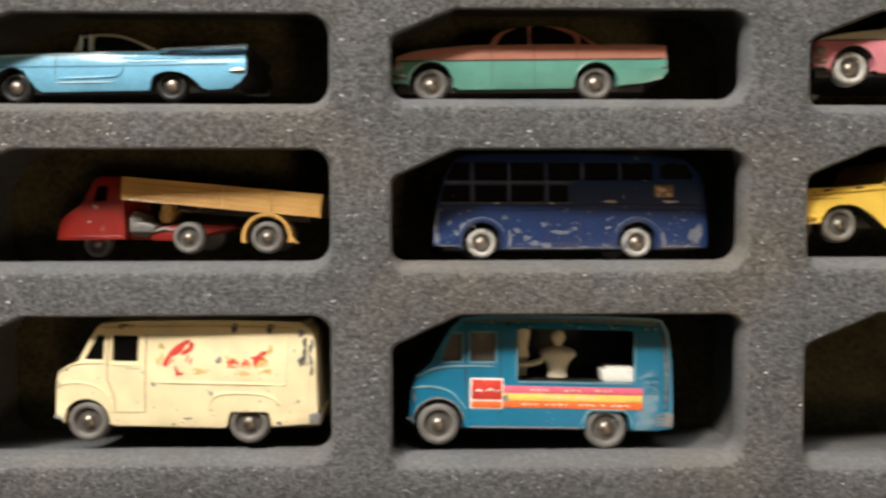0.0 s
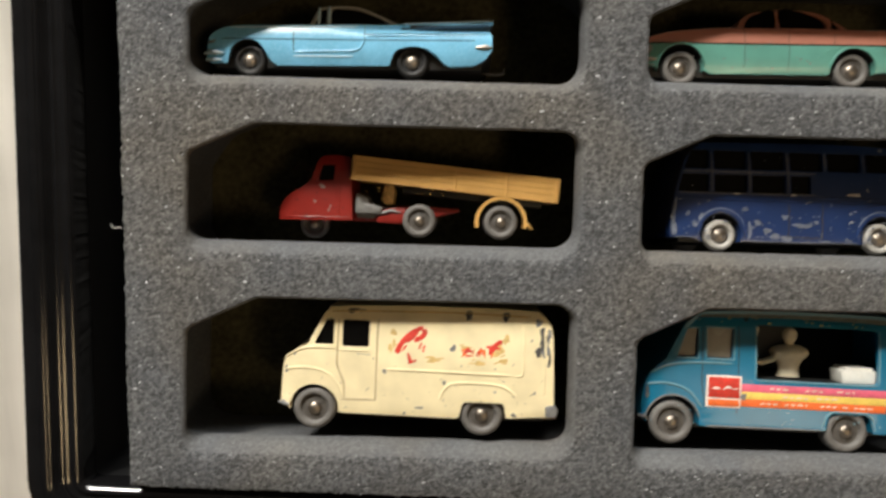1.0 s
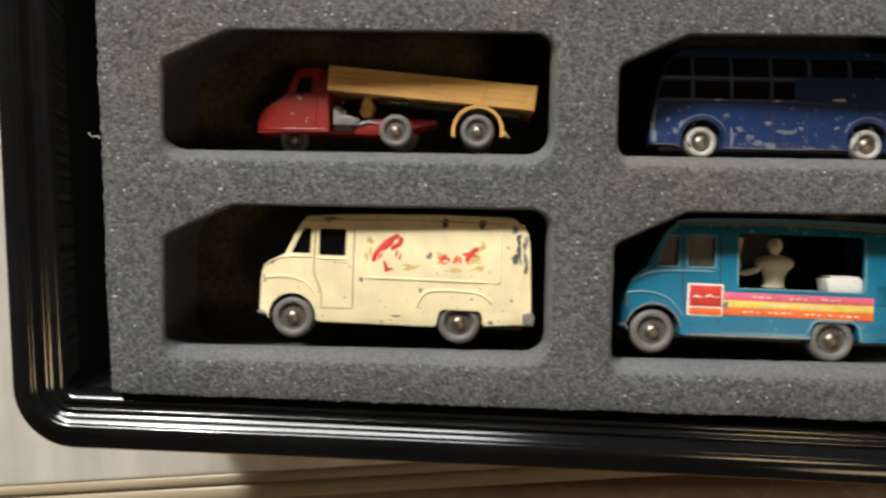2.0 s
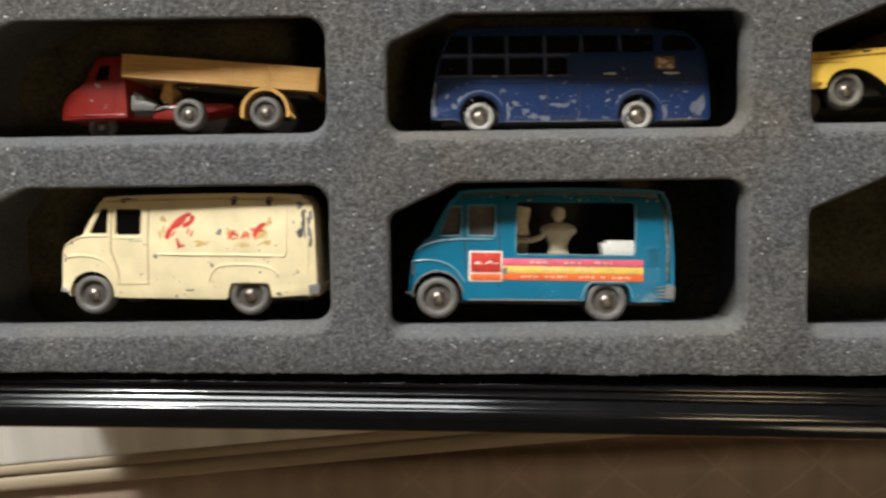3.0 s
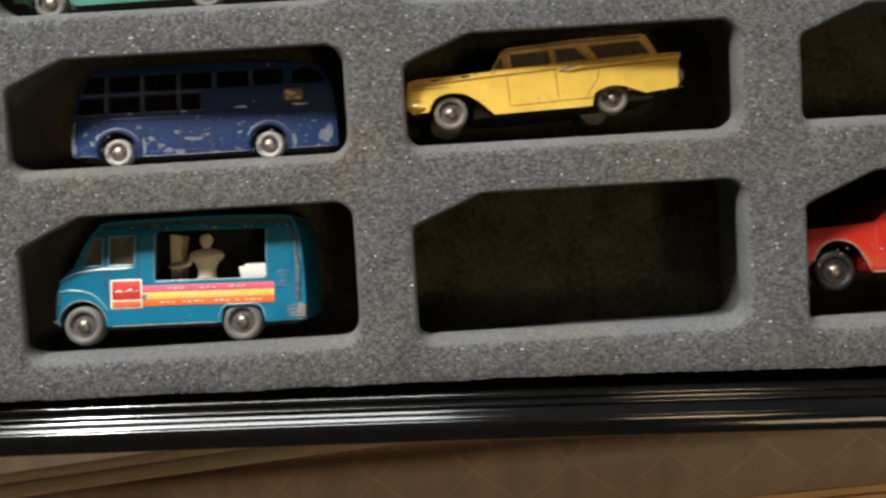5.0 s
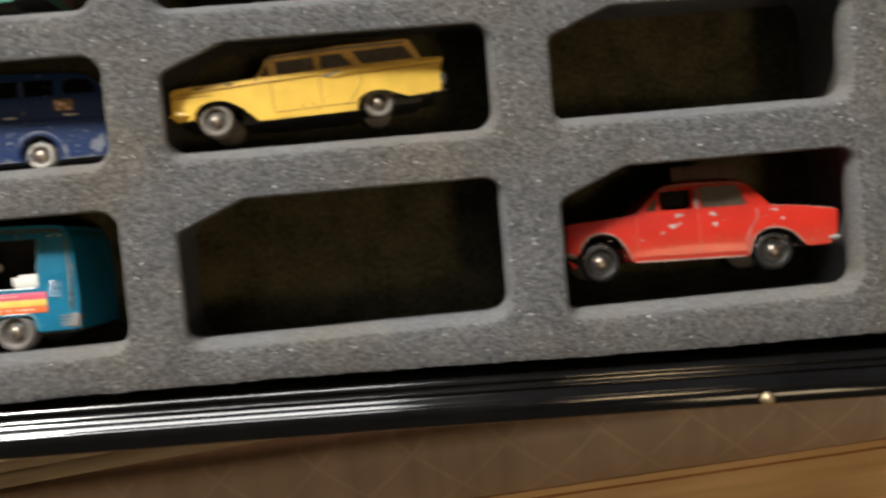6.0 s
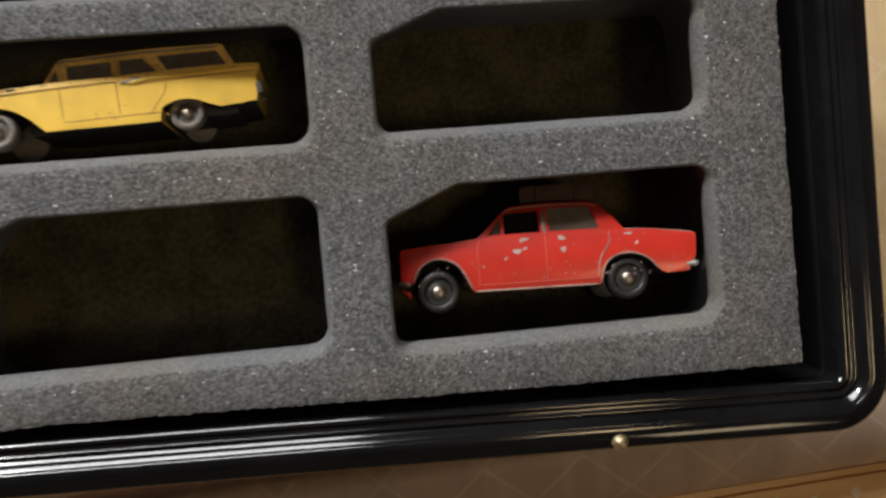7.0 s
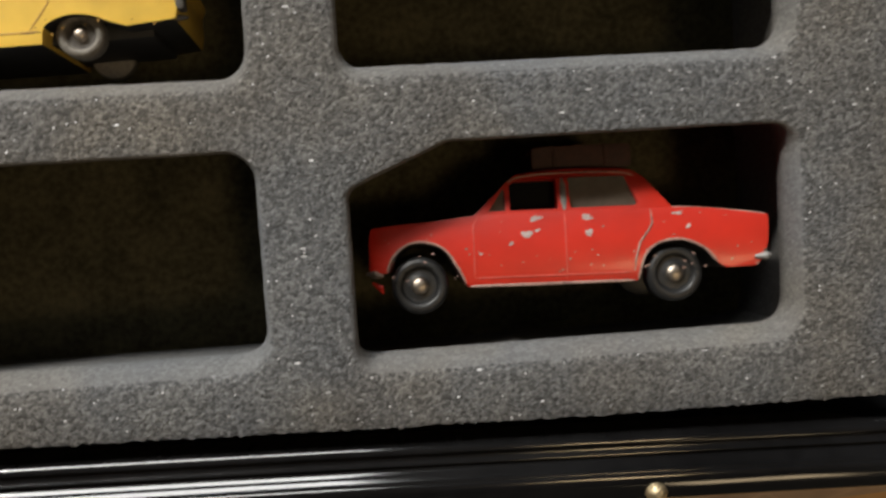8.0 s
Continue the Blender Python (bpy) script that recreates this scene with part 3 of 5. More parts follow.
# black of the base plates, also used to paint shade
DARK_BASE_SHADE = material("black_base_and_shade", (0.02, 0.02, 0.02), 0.5, grain=900)
# near-black, to paint the unlit cabin behind open windows
SHADE_PANE = material("interior_shade_pane", (0.003, 0.0028, 0.0026), 0.3, spec=0.12, grain=400, vary=0.3)
GLASS_GREY = material("grey_clear_plastic", (0.10, 0.088, 0.072), 0.25, grain=400, vary=0.25)
CREAM_PLASTIC = material("cream_plastic", (0.82, 0.71, 0.52), 0.45, grain=700)
WHITE_PLASTIC = material("white_plastic", (0.78, 0.76, 0.70), 0.45, grain=700)
DECAL_RED = material("red_decal", (0.62, 0.045, 0.03), 0.5, grain=2500, vary=0.3)
DECAL_ORANGE = material("orange_decal", (0.80, 0.15, 0.035), 0.5, grain=2500, vary=0.2)
DECAL_PINK = material("pink_decal", (0.74, 0.13, 0.20), 0.5, grain=2500, vary=0.2)
DECAL_YELLOW = material("yellow_decal", (0.84, 0.58, 0.13), 0.5, grain=2500, vary=0.2)
DECAL_WHITE = material("white_decal", (0.85, 0.76, 0.68), 0.5, grain=2500, vary=0.2)
STAIN = material("brown_stain", (0.62, 0.42, 0.16), 0.5, grain=1200, vary=0.3)
BLUE_WORN = material("blue_grey_bare_metal", (0.165, 0.185, 0.235), 0.5, metal=0.2, grain=1800, vary=0.4)
DULL_TRANSFER = material("dull_brown_transfer", (0.30, 0.19, 0.09), 0.5, grain=1500, vary=0.6)
SEAM = material("dark_seam", (0.05, 0.04, 0.03), 0.6, grain=1500)
BROWN_LUGGAGE = material("brown_luggage", (0.05, 0.014, 0.009), 0.6, grain=900, vary=0.3)


def spline(pts, steps=5):
    """A smooth open curve through pts."""
    out = []
    n = len(pts)
    for k in range(n - 1):
        p0, p1, p2, p3 = (Vector(pts[max(k - 1, 0)]), Vector(pts[k]), Vector(pts[k + 1]), Vector(pts[min(k + 2, n - 1)]))
        for j in range(steps):
            t = j / steps
            q = 0.5 * (2 * p1 + (p2 - p0) * t + (2 * p0 - 5 * p1 + 4 * p2 - p3) * t * t + (3 * p1 - p0 - 3 * p2 + p3) * t ** 3)
            out.append(tuple(q))
    out.append(tuple(pts[-1]))
    return out


def arch(cx, cy, r, base, steps=18):
    """A wheel arch, traced from its rear foot over the wheel to its front foot."""
    a = math.asin(max(-1, min(1, (base - cy) / r)))
    return [(cx + r * math.cos(a + (math.pi - 2 * a) * k / steps), cy + r * math.sin(a + (math.pi - 2 * a) * k / steps)) for k in range(steps + 1)]


def tidy(pts, gap=0.12):
    out = []
    for p in pts:
        if not out or math.dist(p, out[-1]) > gap:
            out.append(tuple(p))
    if math.dist(out[0], out[-1]) < gap:
        out.pop()
    return out


def shell(outline, depth, holes=(), r=0.5, crown=None, cuts=1.6):
    """A body whose side shows the outline with holes for its windows; crown(x, y) bows the sides."""
    crown = crown or (lambda x, y: 0.0)
    bm = bmesh.new()
    outline = ccw(tidy(outline))
    loops = [ring(bm, outline, 0.0)] + [ring(bm, ccw(tidy(h)), 0.0) for h in holes]
    fill(bm, *loops)
    ys = [p[1] for p in outline]
    xs = [p[0] for p in outline]
    y = min(ys) + cuts
    while y < max(ys) - 0.3:
        bmesh.ops.bisect_plane(bm, geom=bm.verts[:] + bm.edges[:] + bm.faces[:], plane_co=(0, y, 0), plane_no=(0, 1, 0), dist=0.01)
        y += cuts
    x = min(xs) + 5
    while x < max(xs) - 2:
        bmesh.ops.bisect_plane(bm, geom=bm.verts[:] + bm.edges[:] + bm.faces[:], plane_co=(x, 0, 0), plane_no=(1, 0, 0), dist=0.01)
        x += 6
    near = bm.faces[:]
    got = bmesh.ops.extrude_face_region(bm, geom=near)
    far = {v for v in got["geom"] if isinstance(v, bmesh.types.BMVert)}
    for v in bm.verts:
        c = crown(v.co.x, v.co.y)
        v.co.z = -depth - c if v in far else c
    bmesh.ops.recalc_face_normals(bm, faces=bm.faces)
    sharp = []
    for e in bm.edges:
        if len(e.link_faces) == 2 and e.calc_face_angle(0) > radians(50):
            z0, z1 = e.verts[0].co.z, e.verts[1].co.z
            if abs(z0 - z1) < 0.8 and (e.verts[0] in far) == (e.verts[1] in far):
                sharp.append(e)
    if r:
        bmesh.ops.bevel(bm, geom=sharp, offset=r, segments=3, profile=0.5, affect="EDGES", clamp_overlap=True)
    return bm


def tube(bm, pts, rad, zf, flat=1.0, sides=8):
    """A thin rod along pts, whose height over the side is zf(x, y)."""
    rows = []
    n = len(pts)
    for k, (x, y) in enumerate(pts):
        a, b = pts[max(k - 1, 0)], pts[min(k + 1, n - 1)]
        d = Vector((b[0] - a[0], b[1] - a[1]))
        d = d.normalized() if d.length > 1e-6 else Vector((1, 0))
        nx, ny = -d.y, d.x
        end = 0.35 if k in (0, n - 1) else 1.0
        rows.append([bm.verts.new((x + nx * rad * end * math.cos(t), y + ny * rad * end * math.cos(t), zf(x, y) + rad * flat * end * math.sin(t)))
                     for t in (2 * math.pi * j / sides for j in range(sides))])
    for a, b in zip(rows, rows[1:]):
        bridge(bm, a, b)
    bm.faces.new(rows[0][::-1])
    bm.faces.new(rows[-1])


def rods(name, lines, rad, zf, mat, parent, label="", flat=1.0):
    for ln in lines:
        fine = []
        for a, b in zip(ln, ln[1:]):
            n = max(1, int(math.dist(a, b) / 1.3))
            fine += [(a[0] + (b[0] - a[0]) * k / n, a[1] + (b[1] - a[1]) * k / n) for k in range(n)]
        ln = fine + [ln[-1]]
        bm = bmesh.new()
        tube(bm, ln, rad, zf, flat)
        part(name, bm, mat, parent, label)


def slab(name, outline, z0, z1, mat, parent, label="", r=0.25, m=None):
    """A plate with rounded rims between two heights."""
    bm = bmesh.new()
    o = ccw(tidy(outline))
    rows = [ring(bm, offset(o, -r), z0)] if r else []
    if r:
        rows.append(ring(bm, offset(o, -0.3 * r), z0 - 0.3 * r))
    rows.append(ring(bm, o, z0 - r))
    rows.append(ring(bm, o, z1))
    for a, b in zip(rows, rows[1:]):
        bridge(bm, a, b)
    fill(bm, rows[0])
    fill(bm, rows[-1])
    return part(name, bm, mat, parent, label, m=m)


def rect(x0, x1, y0, y1, r=0.3):
    return rounded([(x0, y0), (x1, y0), (x1, y1), (x0, y1)], r, 4)


def blobs(name, spots, zf, mat, parent, seed, label=""):
    """Worn patches with torn edges, a hair proud of the paint."""
    rnd = random.Random(seed)
    for x, y, rx, ry in spots:
        bm = bmesh.new()
        n = 18
        ph = [rnd.uniform(0, 6.28) for _ in range(4)]
        pts = []
        for k in range(n):
            a = 2 * math.pi * k / n
            w = 0.82 + 0.2 * math.sin(2 * a + ph[0]) + 0.15 * math.sin(3 * a + ph[1]) + 0.12 * math.sin(5 * a + ph[2])
            pts.append((x + rx * w * math.cos(a), y + ry * w * math.sin(a)))
        top = ring(bm, pts, lambda u, v: zf(u, v) + 0.05)
        low = ring(bm, offset(pts, 0.05), lambda u, v: zf(u, v) - 0.15)
        bridge(bm, top, low)
        bm.faces.new(top)
        part(name, bm, mat, parent, label, smooth=False)


def specks(name, count, x0, x1, y0, y1, size, zf, mat, parent, seed, label=""):
    """A scatter of tiny chips as one mesh, denser towards the lower edge."""
    rnd = random.Random(seed)
    bm = bmesh.new()
    for _ in range(count):
        x, y = rnd.uniform(x0, x1), y0 + (y1 - y0) * rnd.random() ** 1.5
        r, n, ph = size * rnd.uniform(0.4, 1.3), 7, rnd.uniform(0, 6.28)
        pts = [(x + r * rnd.uniform(0.6, 1.5) * math.cos(ph + 2 * math.pi * k / n), y + r * rnd.uniform(0.5, 1.1) * math.sin(ph + 2 * math.pi * k / n)) for k in range(n)]
        top, foot = ring(bm, pts, lambda u, v: zf(u, v) + 0.04), ring(bm, pts, lambda u, v: zf(u, v) - 0.1)
        bridge(bm, top, foot)
        bm.faces.new(top)
    return part(name, bm, mat, parent, label, smooth=False)


WHEELS = {}


def wheel(parent, x, y, z, rad, mat, cap=STEEL, back=False, dome=1.0):
    """A one-piece plastic wheel with a moulded rim and the riveted end of its axle."""
    key = (rad, mat.name, cap.name, dome)
    if key not in WHEELS:
        k = rad / 4.5
        prof = [(0, -0.7), (1.5, -0.7), (1.7, -1.0), (2.5, -1.05), (2.75, -0.75), (2.95, -0.25), (3.2, -0.08), (3.7, -0.1), (4.15, -0.3), (4.42, -0.75),
                (4.5, -1.3), (4.5, -3.0), (4.35, -3.5), (3.9, -3.7), (0, -3.7)]
        w = part("wheel", lathe([(a * k, b * k) for a, b in prof]), mat, parent)
        c = part("axle_end", lathe([(0, 0.15), (0.6 * k * dome, 0.1), (1.1 * k * dome, -0.12), (1.4 * k * dome, -0.5), (1.45 * k * dome, -0.9 * k)], steps=20), cap, w, "riveted axle end")
        h = part("hub_disc", lathe([(0, -0.62 * k), (1.6 * k, -0.62 * k), (2.0 * k, -0.85 * k), (2.62 * k, -0.78 * k), (2.72 * k, -1.0 * k), (0, -1.1 * k)], steps=28), BLACK_WHEEL if mat is BLACK_WHEEL else HUB, w, "grimy recessed hub")
        WHEELS[key] = (w.data, c.data, h.data)
    else:
        w = new("wheel", WHEELS[key][0])
        w.parent = parent
        c = new("axle_end", WHEELS[key][1])
        c.parent = w
        c["label"] = "riveted axle end"
        h = new("hub_disc", WHEELS[key][2])
        h.parent = w
        h["label"] = "grimy recessed hub"
    w.matrix_basis = Matrix.Translation((x * 0.001, y * 0.001, z * 0.001)) @ (Matrix.Rotation(math.pi, 4, "X") if back else Matrix.Identity(4))
    return w


def four_wheels(parent, base, rad, depth, mat, z=-0.6, cap=STEEL, y1=0.0, y2=0.0, dome=1.0):
    for x, y in ((0, y1), (base, y2)):
        wheel(parent, x, y, z, rad, mat, cap, dome=dome)
        wheel(parent, x, y, -depth - z, rad, mat, cap, back=True, dome=dome)


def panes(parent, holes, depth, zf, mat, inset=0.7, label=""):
    """A pane behind each window opening, on both sides; near-black ones stand in for cabin shade."""
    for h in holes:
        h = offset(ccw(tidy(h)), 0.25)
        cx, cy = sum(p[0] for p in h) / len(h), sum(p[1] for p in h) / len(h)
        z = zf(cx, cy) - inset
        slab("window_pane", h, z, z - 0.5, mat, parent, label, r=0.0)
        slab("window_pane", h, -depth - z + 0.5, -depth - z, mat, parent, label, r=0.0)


def car(name, x, y, z, rot, label, rx=0.0, ry=0.0, size=1.0):
    m = pose(x * 0.001, y * 0.001, z * 0.001, rx, ry, rot) @ Matrix.Scale(size, 4)
    return thing(name, m, label, "toy car", "toy vehicles in the foam pockets")


def blue_coupe():
    c = car("toy_car", -97.2, 28.2, -7.0, 0.5, "sky blue die-cast toy coupe with tail fins, lying in foam", ry=-2.5, size=0.991)
    W = 24.5
    def crown(x, y):
        cove = 1.5 * math.exp(-((y - 6.75) / 0.75) ** 2) * max(0.0, min(1.0, (x - 18) / 24))
        return -0.045 * (y - 3.4) ** 2 - 0.0022 * max(0, -x - 2) ** 3 - 0.0008 * max(0, x - 44) ** 2 - cove

    top = spline([(-9.2, 2.2), (-9.0, 4.3), (-8.0, 5.7), (-5.8, 6.8), (-2.6, 7.3), (4, 7.5), (12, 7.6), (22, 7.7), (33, 7.8), (44, 8.2), (53.3, 8.75)])
    rear = [(53.3, 8.2), (52.6, 6.6), (53.2, 5.2), (53.2, 2.4), (51.8, 0.4), (49.4, -0.9)]
    low = [(44.4, -1.2)] + spline([(43.0, -0.7), (41.0, 1.2), (38.7, 2.6), (35.6, 3.0), (32.6, 2.2), (31.4, 0.4), (31.0, -1.0)], 4) + [(30.8, -1.1), (6.3, -1.2), (5.0, -0.3), (3.6, 2.0)] + arch(0, 0, 4.3, 1.6)[4:] + [(-4.7, -0.8), (-8.3, -0.8), (-9.6, 0.3)]
    # tail paints the unlit rear faces black
    part("body", shell(top + rear + low, W, r=0.4, crown=crown, cuts=0.45), SKY_BLUE, c, under=DARK_BASE_SHADE, tail=True)
    cab = spline([(13.0, 7.0), (14.9, 11.2), (17.5, 11.9), (21, 12.1), (24.4, 11.7), (28, 10.3), (34.3, 7.4)])
    holes = [[(14.1, 8.0), (15.3, 11.2), (16.9, 11.3), (16.9, 8.0)], spline([(17.8, 8.0), (18.0, 11.3), (21, 11.5), (24, 11.15), (27.6, 9.9), (31.0, 8.0)], 3)]
    ck = lambda x, y: -1.6 - 0.12 * (y - 7)
    part("cabin", shell(cab, W, holes, r=0.2, crown=ck), GREY_IVORY, c, "grey-ivory roof and pillars")
    panes(c, holes, W, ck, SHADE_PANE)
    rods("side_trim", [[(25.4, 5.2), (38, 5.35), (52.2, 5.6)], [(25.4, 5.2), (25.2, 3.6), (24.4, 2.4), (23.0, 2.0), (10.2, 1.7)]], 0.22, crown, SKY_BLUE, c)
    rods("door_seam", [[(10.0, 1.4), (10.0, 7.2)], [(25.4, 3), (25.5, 7.4)]], 0.1, crown, SEAM, c)
    rods("side_crease", [[(-6, 4.4), (24, 4.3), (49.6, 4.4)], [(24.6, 5.6), (40, 5.75), (52.4, 5.9)]], 0.14, crown, BLUE_CREASE_SHADE, c, flat=0.5)
    # pale lines paint the gloss highlight along the trim
    rods("bright_trim", [[(9.8, 0.8), (23.2, 0.8)], [(-4, 6.9), (10, 7.15), (24, 7.3)]], 0.15, lambda x, y: crown(x, y) + 0.05, PALE_BLUE, c, "trim with its gloss highlight painted pale", flat=0.6)
    rods("front_bumper", [[(-10.2, 1.3), (-8.8, 1.5), (-5.4, 1.3)], [(-9.8, 0.0), (-6.0, -0.1)]], 0.55, lambda x, y: crown(x, y) + 0.2, PALE_BLUE, c, "pale rubbed bumper")
    rods("head_lamp", [[(-9.0, 3.6), (-7.4, 3.9)]], 0.7, crown, WORN, c, "silvered head lamp")
    rods("fin_edge", [[(33.5, 8.1), (44, 8.5), (53.4, 9.0)]], 0.22, lambda x, y: crown(x, y) - 0.1, PALE_BLUE, c, "fin edge rubbed pale")
    # a dark raised line paints the shade below the fin
    rods("fin_shade_line", [[(36, 7.2), (45, 7.6), (52.6, 7.9)]], 0.4, crown, BLUE_CREASE_SHADE, c, flat=0.4)
    rods("windscreen_pillar", [[(15.2, 7.6), (15.4, 11.6)], [(17.4, 7.6), (17.6, 11.8)]], 0.4, lambda x, y: -1.4, PALE_BLUE, c, "pale pillar")
    rods("rear_bumper", [[(49.6, 2.9), (51.6, 3.0), (53.1, 2.9)]], 0.6, crown, STEEL, c)
    slab("base_plate", rect(-8, 51, -1.5, 2.4), -2.5, -W + 2.5, DARK_BASE_SHADE, c, "black base plate")
    rods("tow_hook", [[(51, -1.0), (54.5, -1.2), (56, -1.0), (56.2, 0.2)]], 0.4, lambda x, y: -9.0, DARK_CHIP, c)
    four_wheels(c, 35.8, 3.65, W, BLACK_WHEEL, z=-1.2, cap=STEEL, dome=1.35)


def two_tone_saloon(x, y, z, rot, lower, upper, label, base=38.2, split=5.3, tyre=GREY_WHEEL):
    c = car("toy_car", x, y, z, rot, label, rx=-3.0, size=0.985)
    W = 25.5
    crown = lambda x, y: -0.03 * (y - 4.2) ** 2 - 0.003 * max(0, -x - 2) ** 3
    low = [(-9.0, 1.8), (-8.8, 4.0), (-8.0, split), (54.6, split), (54.8, 2.4), (53.6, 0.8), (49.5, -0.2)] + arch(base, -0.4, 5.0, -0.7) + \
          [(32.6, -1.2), (6.6, -1.3)] + arch(0, 0, 5.1, -0.6) + [(-5.4, 0.0), (-8.6, 0.3)]
    up = [(-8.0, split)] + spline([(-8.2, 6.0), (-7.2, 6.8), (-2, 7.8), (7, 8.75), (14.5, 9.0), (28, 9.1), (40, 8.9), (53.6, 8.6), (54.6, 8.0)]) + [(54.7, split)]
    part("lower_body", shell(low, W, r=0.5, crown=crown), lower, c, under=DARK_BASE_SHADE)
    part("upper_body", shell(up, W - 0.5, r=0.5, crown=lambda x, y: crown(x, y) - 0.15), upper, c)
    cab = spline([(13.2, 8.6), (15.4, 12.5), (19, 14.4), (26, 15.2), (33, 14.3), (37.6, 11.6), (41.2, 8.6)])
    holes = [spline([(15.2, 9.3), (16.9, 12.5), (19.3, 14.0), (23.2, 14.5), (23.2, 9.3)], 3), spline([(24.2, 9.3), (24.2, 14.6), (29.5, 14.4), (33.4, 13.1), (34.8, 11.2), (33.8, 9.3)], 3),
             [(35.4, 9.3), (36.0, 12.3), (39.3, 9.3)]]
    ck = lambda x, y: -4.6 - 0.36 * (y - 9)
    part("cabin", shell(cab, W, holes, r=0.25, crown=ck), upper, c)
    panes(c, holes, W, ck, SHADE_PANE)
    rods("door_seam", [[(14.0, -0.6), (14.0, 8.6)], [(23.8, -0.6), (23.8, 8.8)], [(33.6, 3.8), (34.2, 8.6)]], 0.06, crown, SEAM, c, flat=0.3)
    rods("rubbed_edge", [[(-6.5, 7.0), (-2, 7.9), (7, 8.8), (14, 9.1)], [(41, 9.0), (53, 8.7)]], 0.2, lambda x, y: crown(x, y) - 0.4, WORN, c, "edge rubbed bare", flat=0.6)
    slab("head_lamp", rect(-8.6, -6.4, 3.2, 5.0, 0.8), -0.1, -2.4, WORN, c, "silvered head lamp")
    rods("waist_trim", [[(-7.4, split), (54.2, split)]], 0.18, crown, SEAM, c)
    rods("front_bumper", [[(-9.6, 1.6), (-8.4, 1.9), (-5.2, 1.7)]], 0.5, crown, STEEL, c, "worn silver bumper")
    rods("arch_rim", [arch(0, 0, 5.3, 0.2), arch(base, -0.4, 5.25, 0.2)], 0.28, crown, lower, c)
    rods("wing_crease", [spline([(28.5, 0.6), (31, 3.2), (34, 4.5), (base + 2, 4.7), (46, 3.4), (53.5, 2.9)], 4)], 0.12, crown, lower, c, flat=0.6)
    rods("tail_lamp", [[(53.4, 3.4), (54.6, 3.4)]], 0.75, crown, WORN, c, "silvered tail lamp")
    rods("grille_bar", [[(-8.9, 2.9), (-6.6, 2.9)], [(-9.0, 0.6), (-5.8, 0.5)]], 0.3, crown, WORN, c, "worn silver grille bar")
    specks("chip_scatter", 26, -7, 53, -0.6, 8.4, 0.2, crown, WORN, c, 31, "tiny chips to bare metal")
    slab("base_plate", rect(-8, 50, -1.8, 2.4), -2.5, -W + 2.5, DARK_BASE_SHADE, c, "black base plate")
    four_wheels(c, base, 3.95, W, tyre, z=-0.9, dome=1.2)


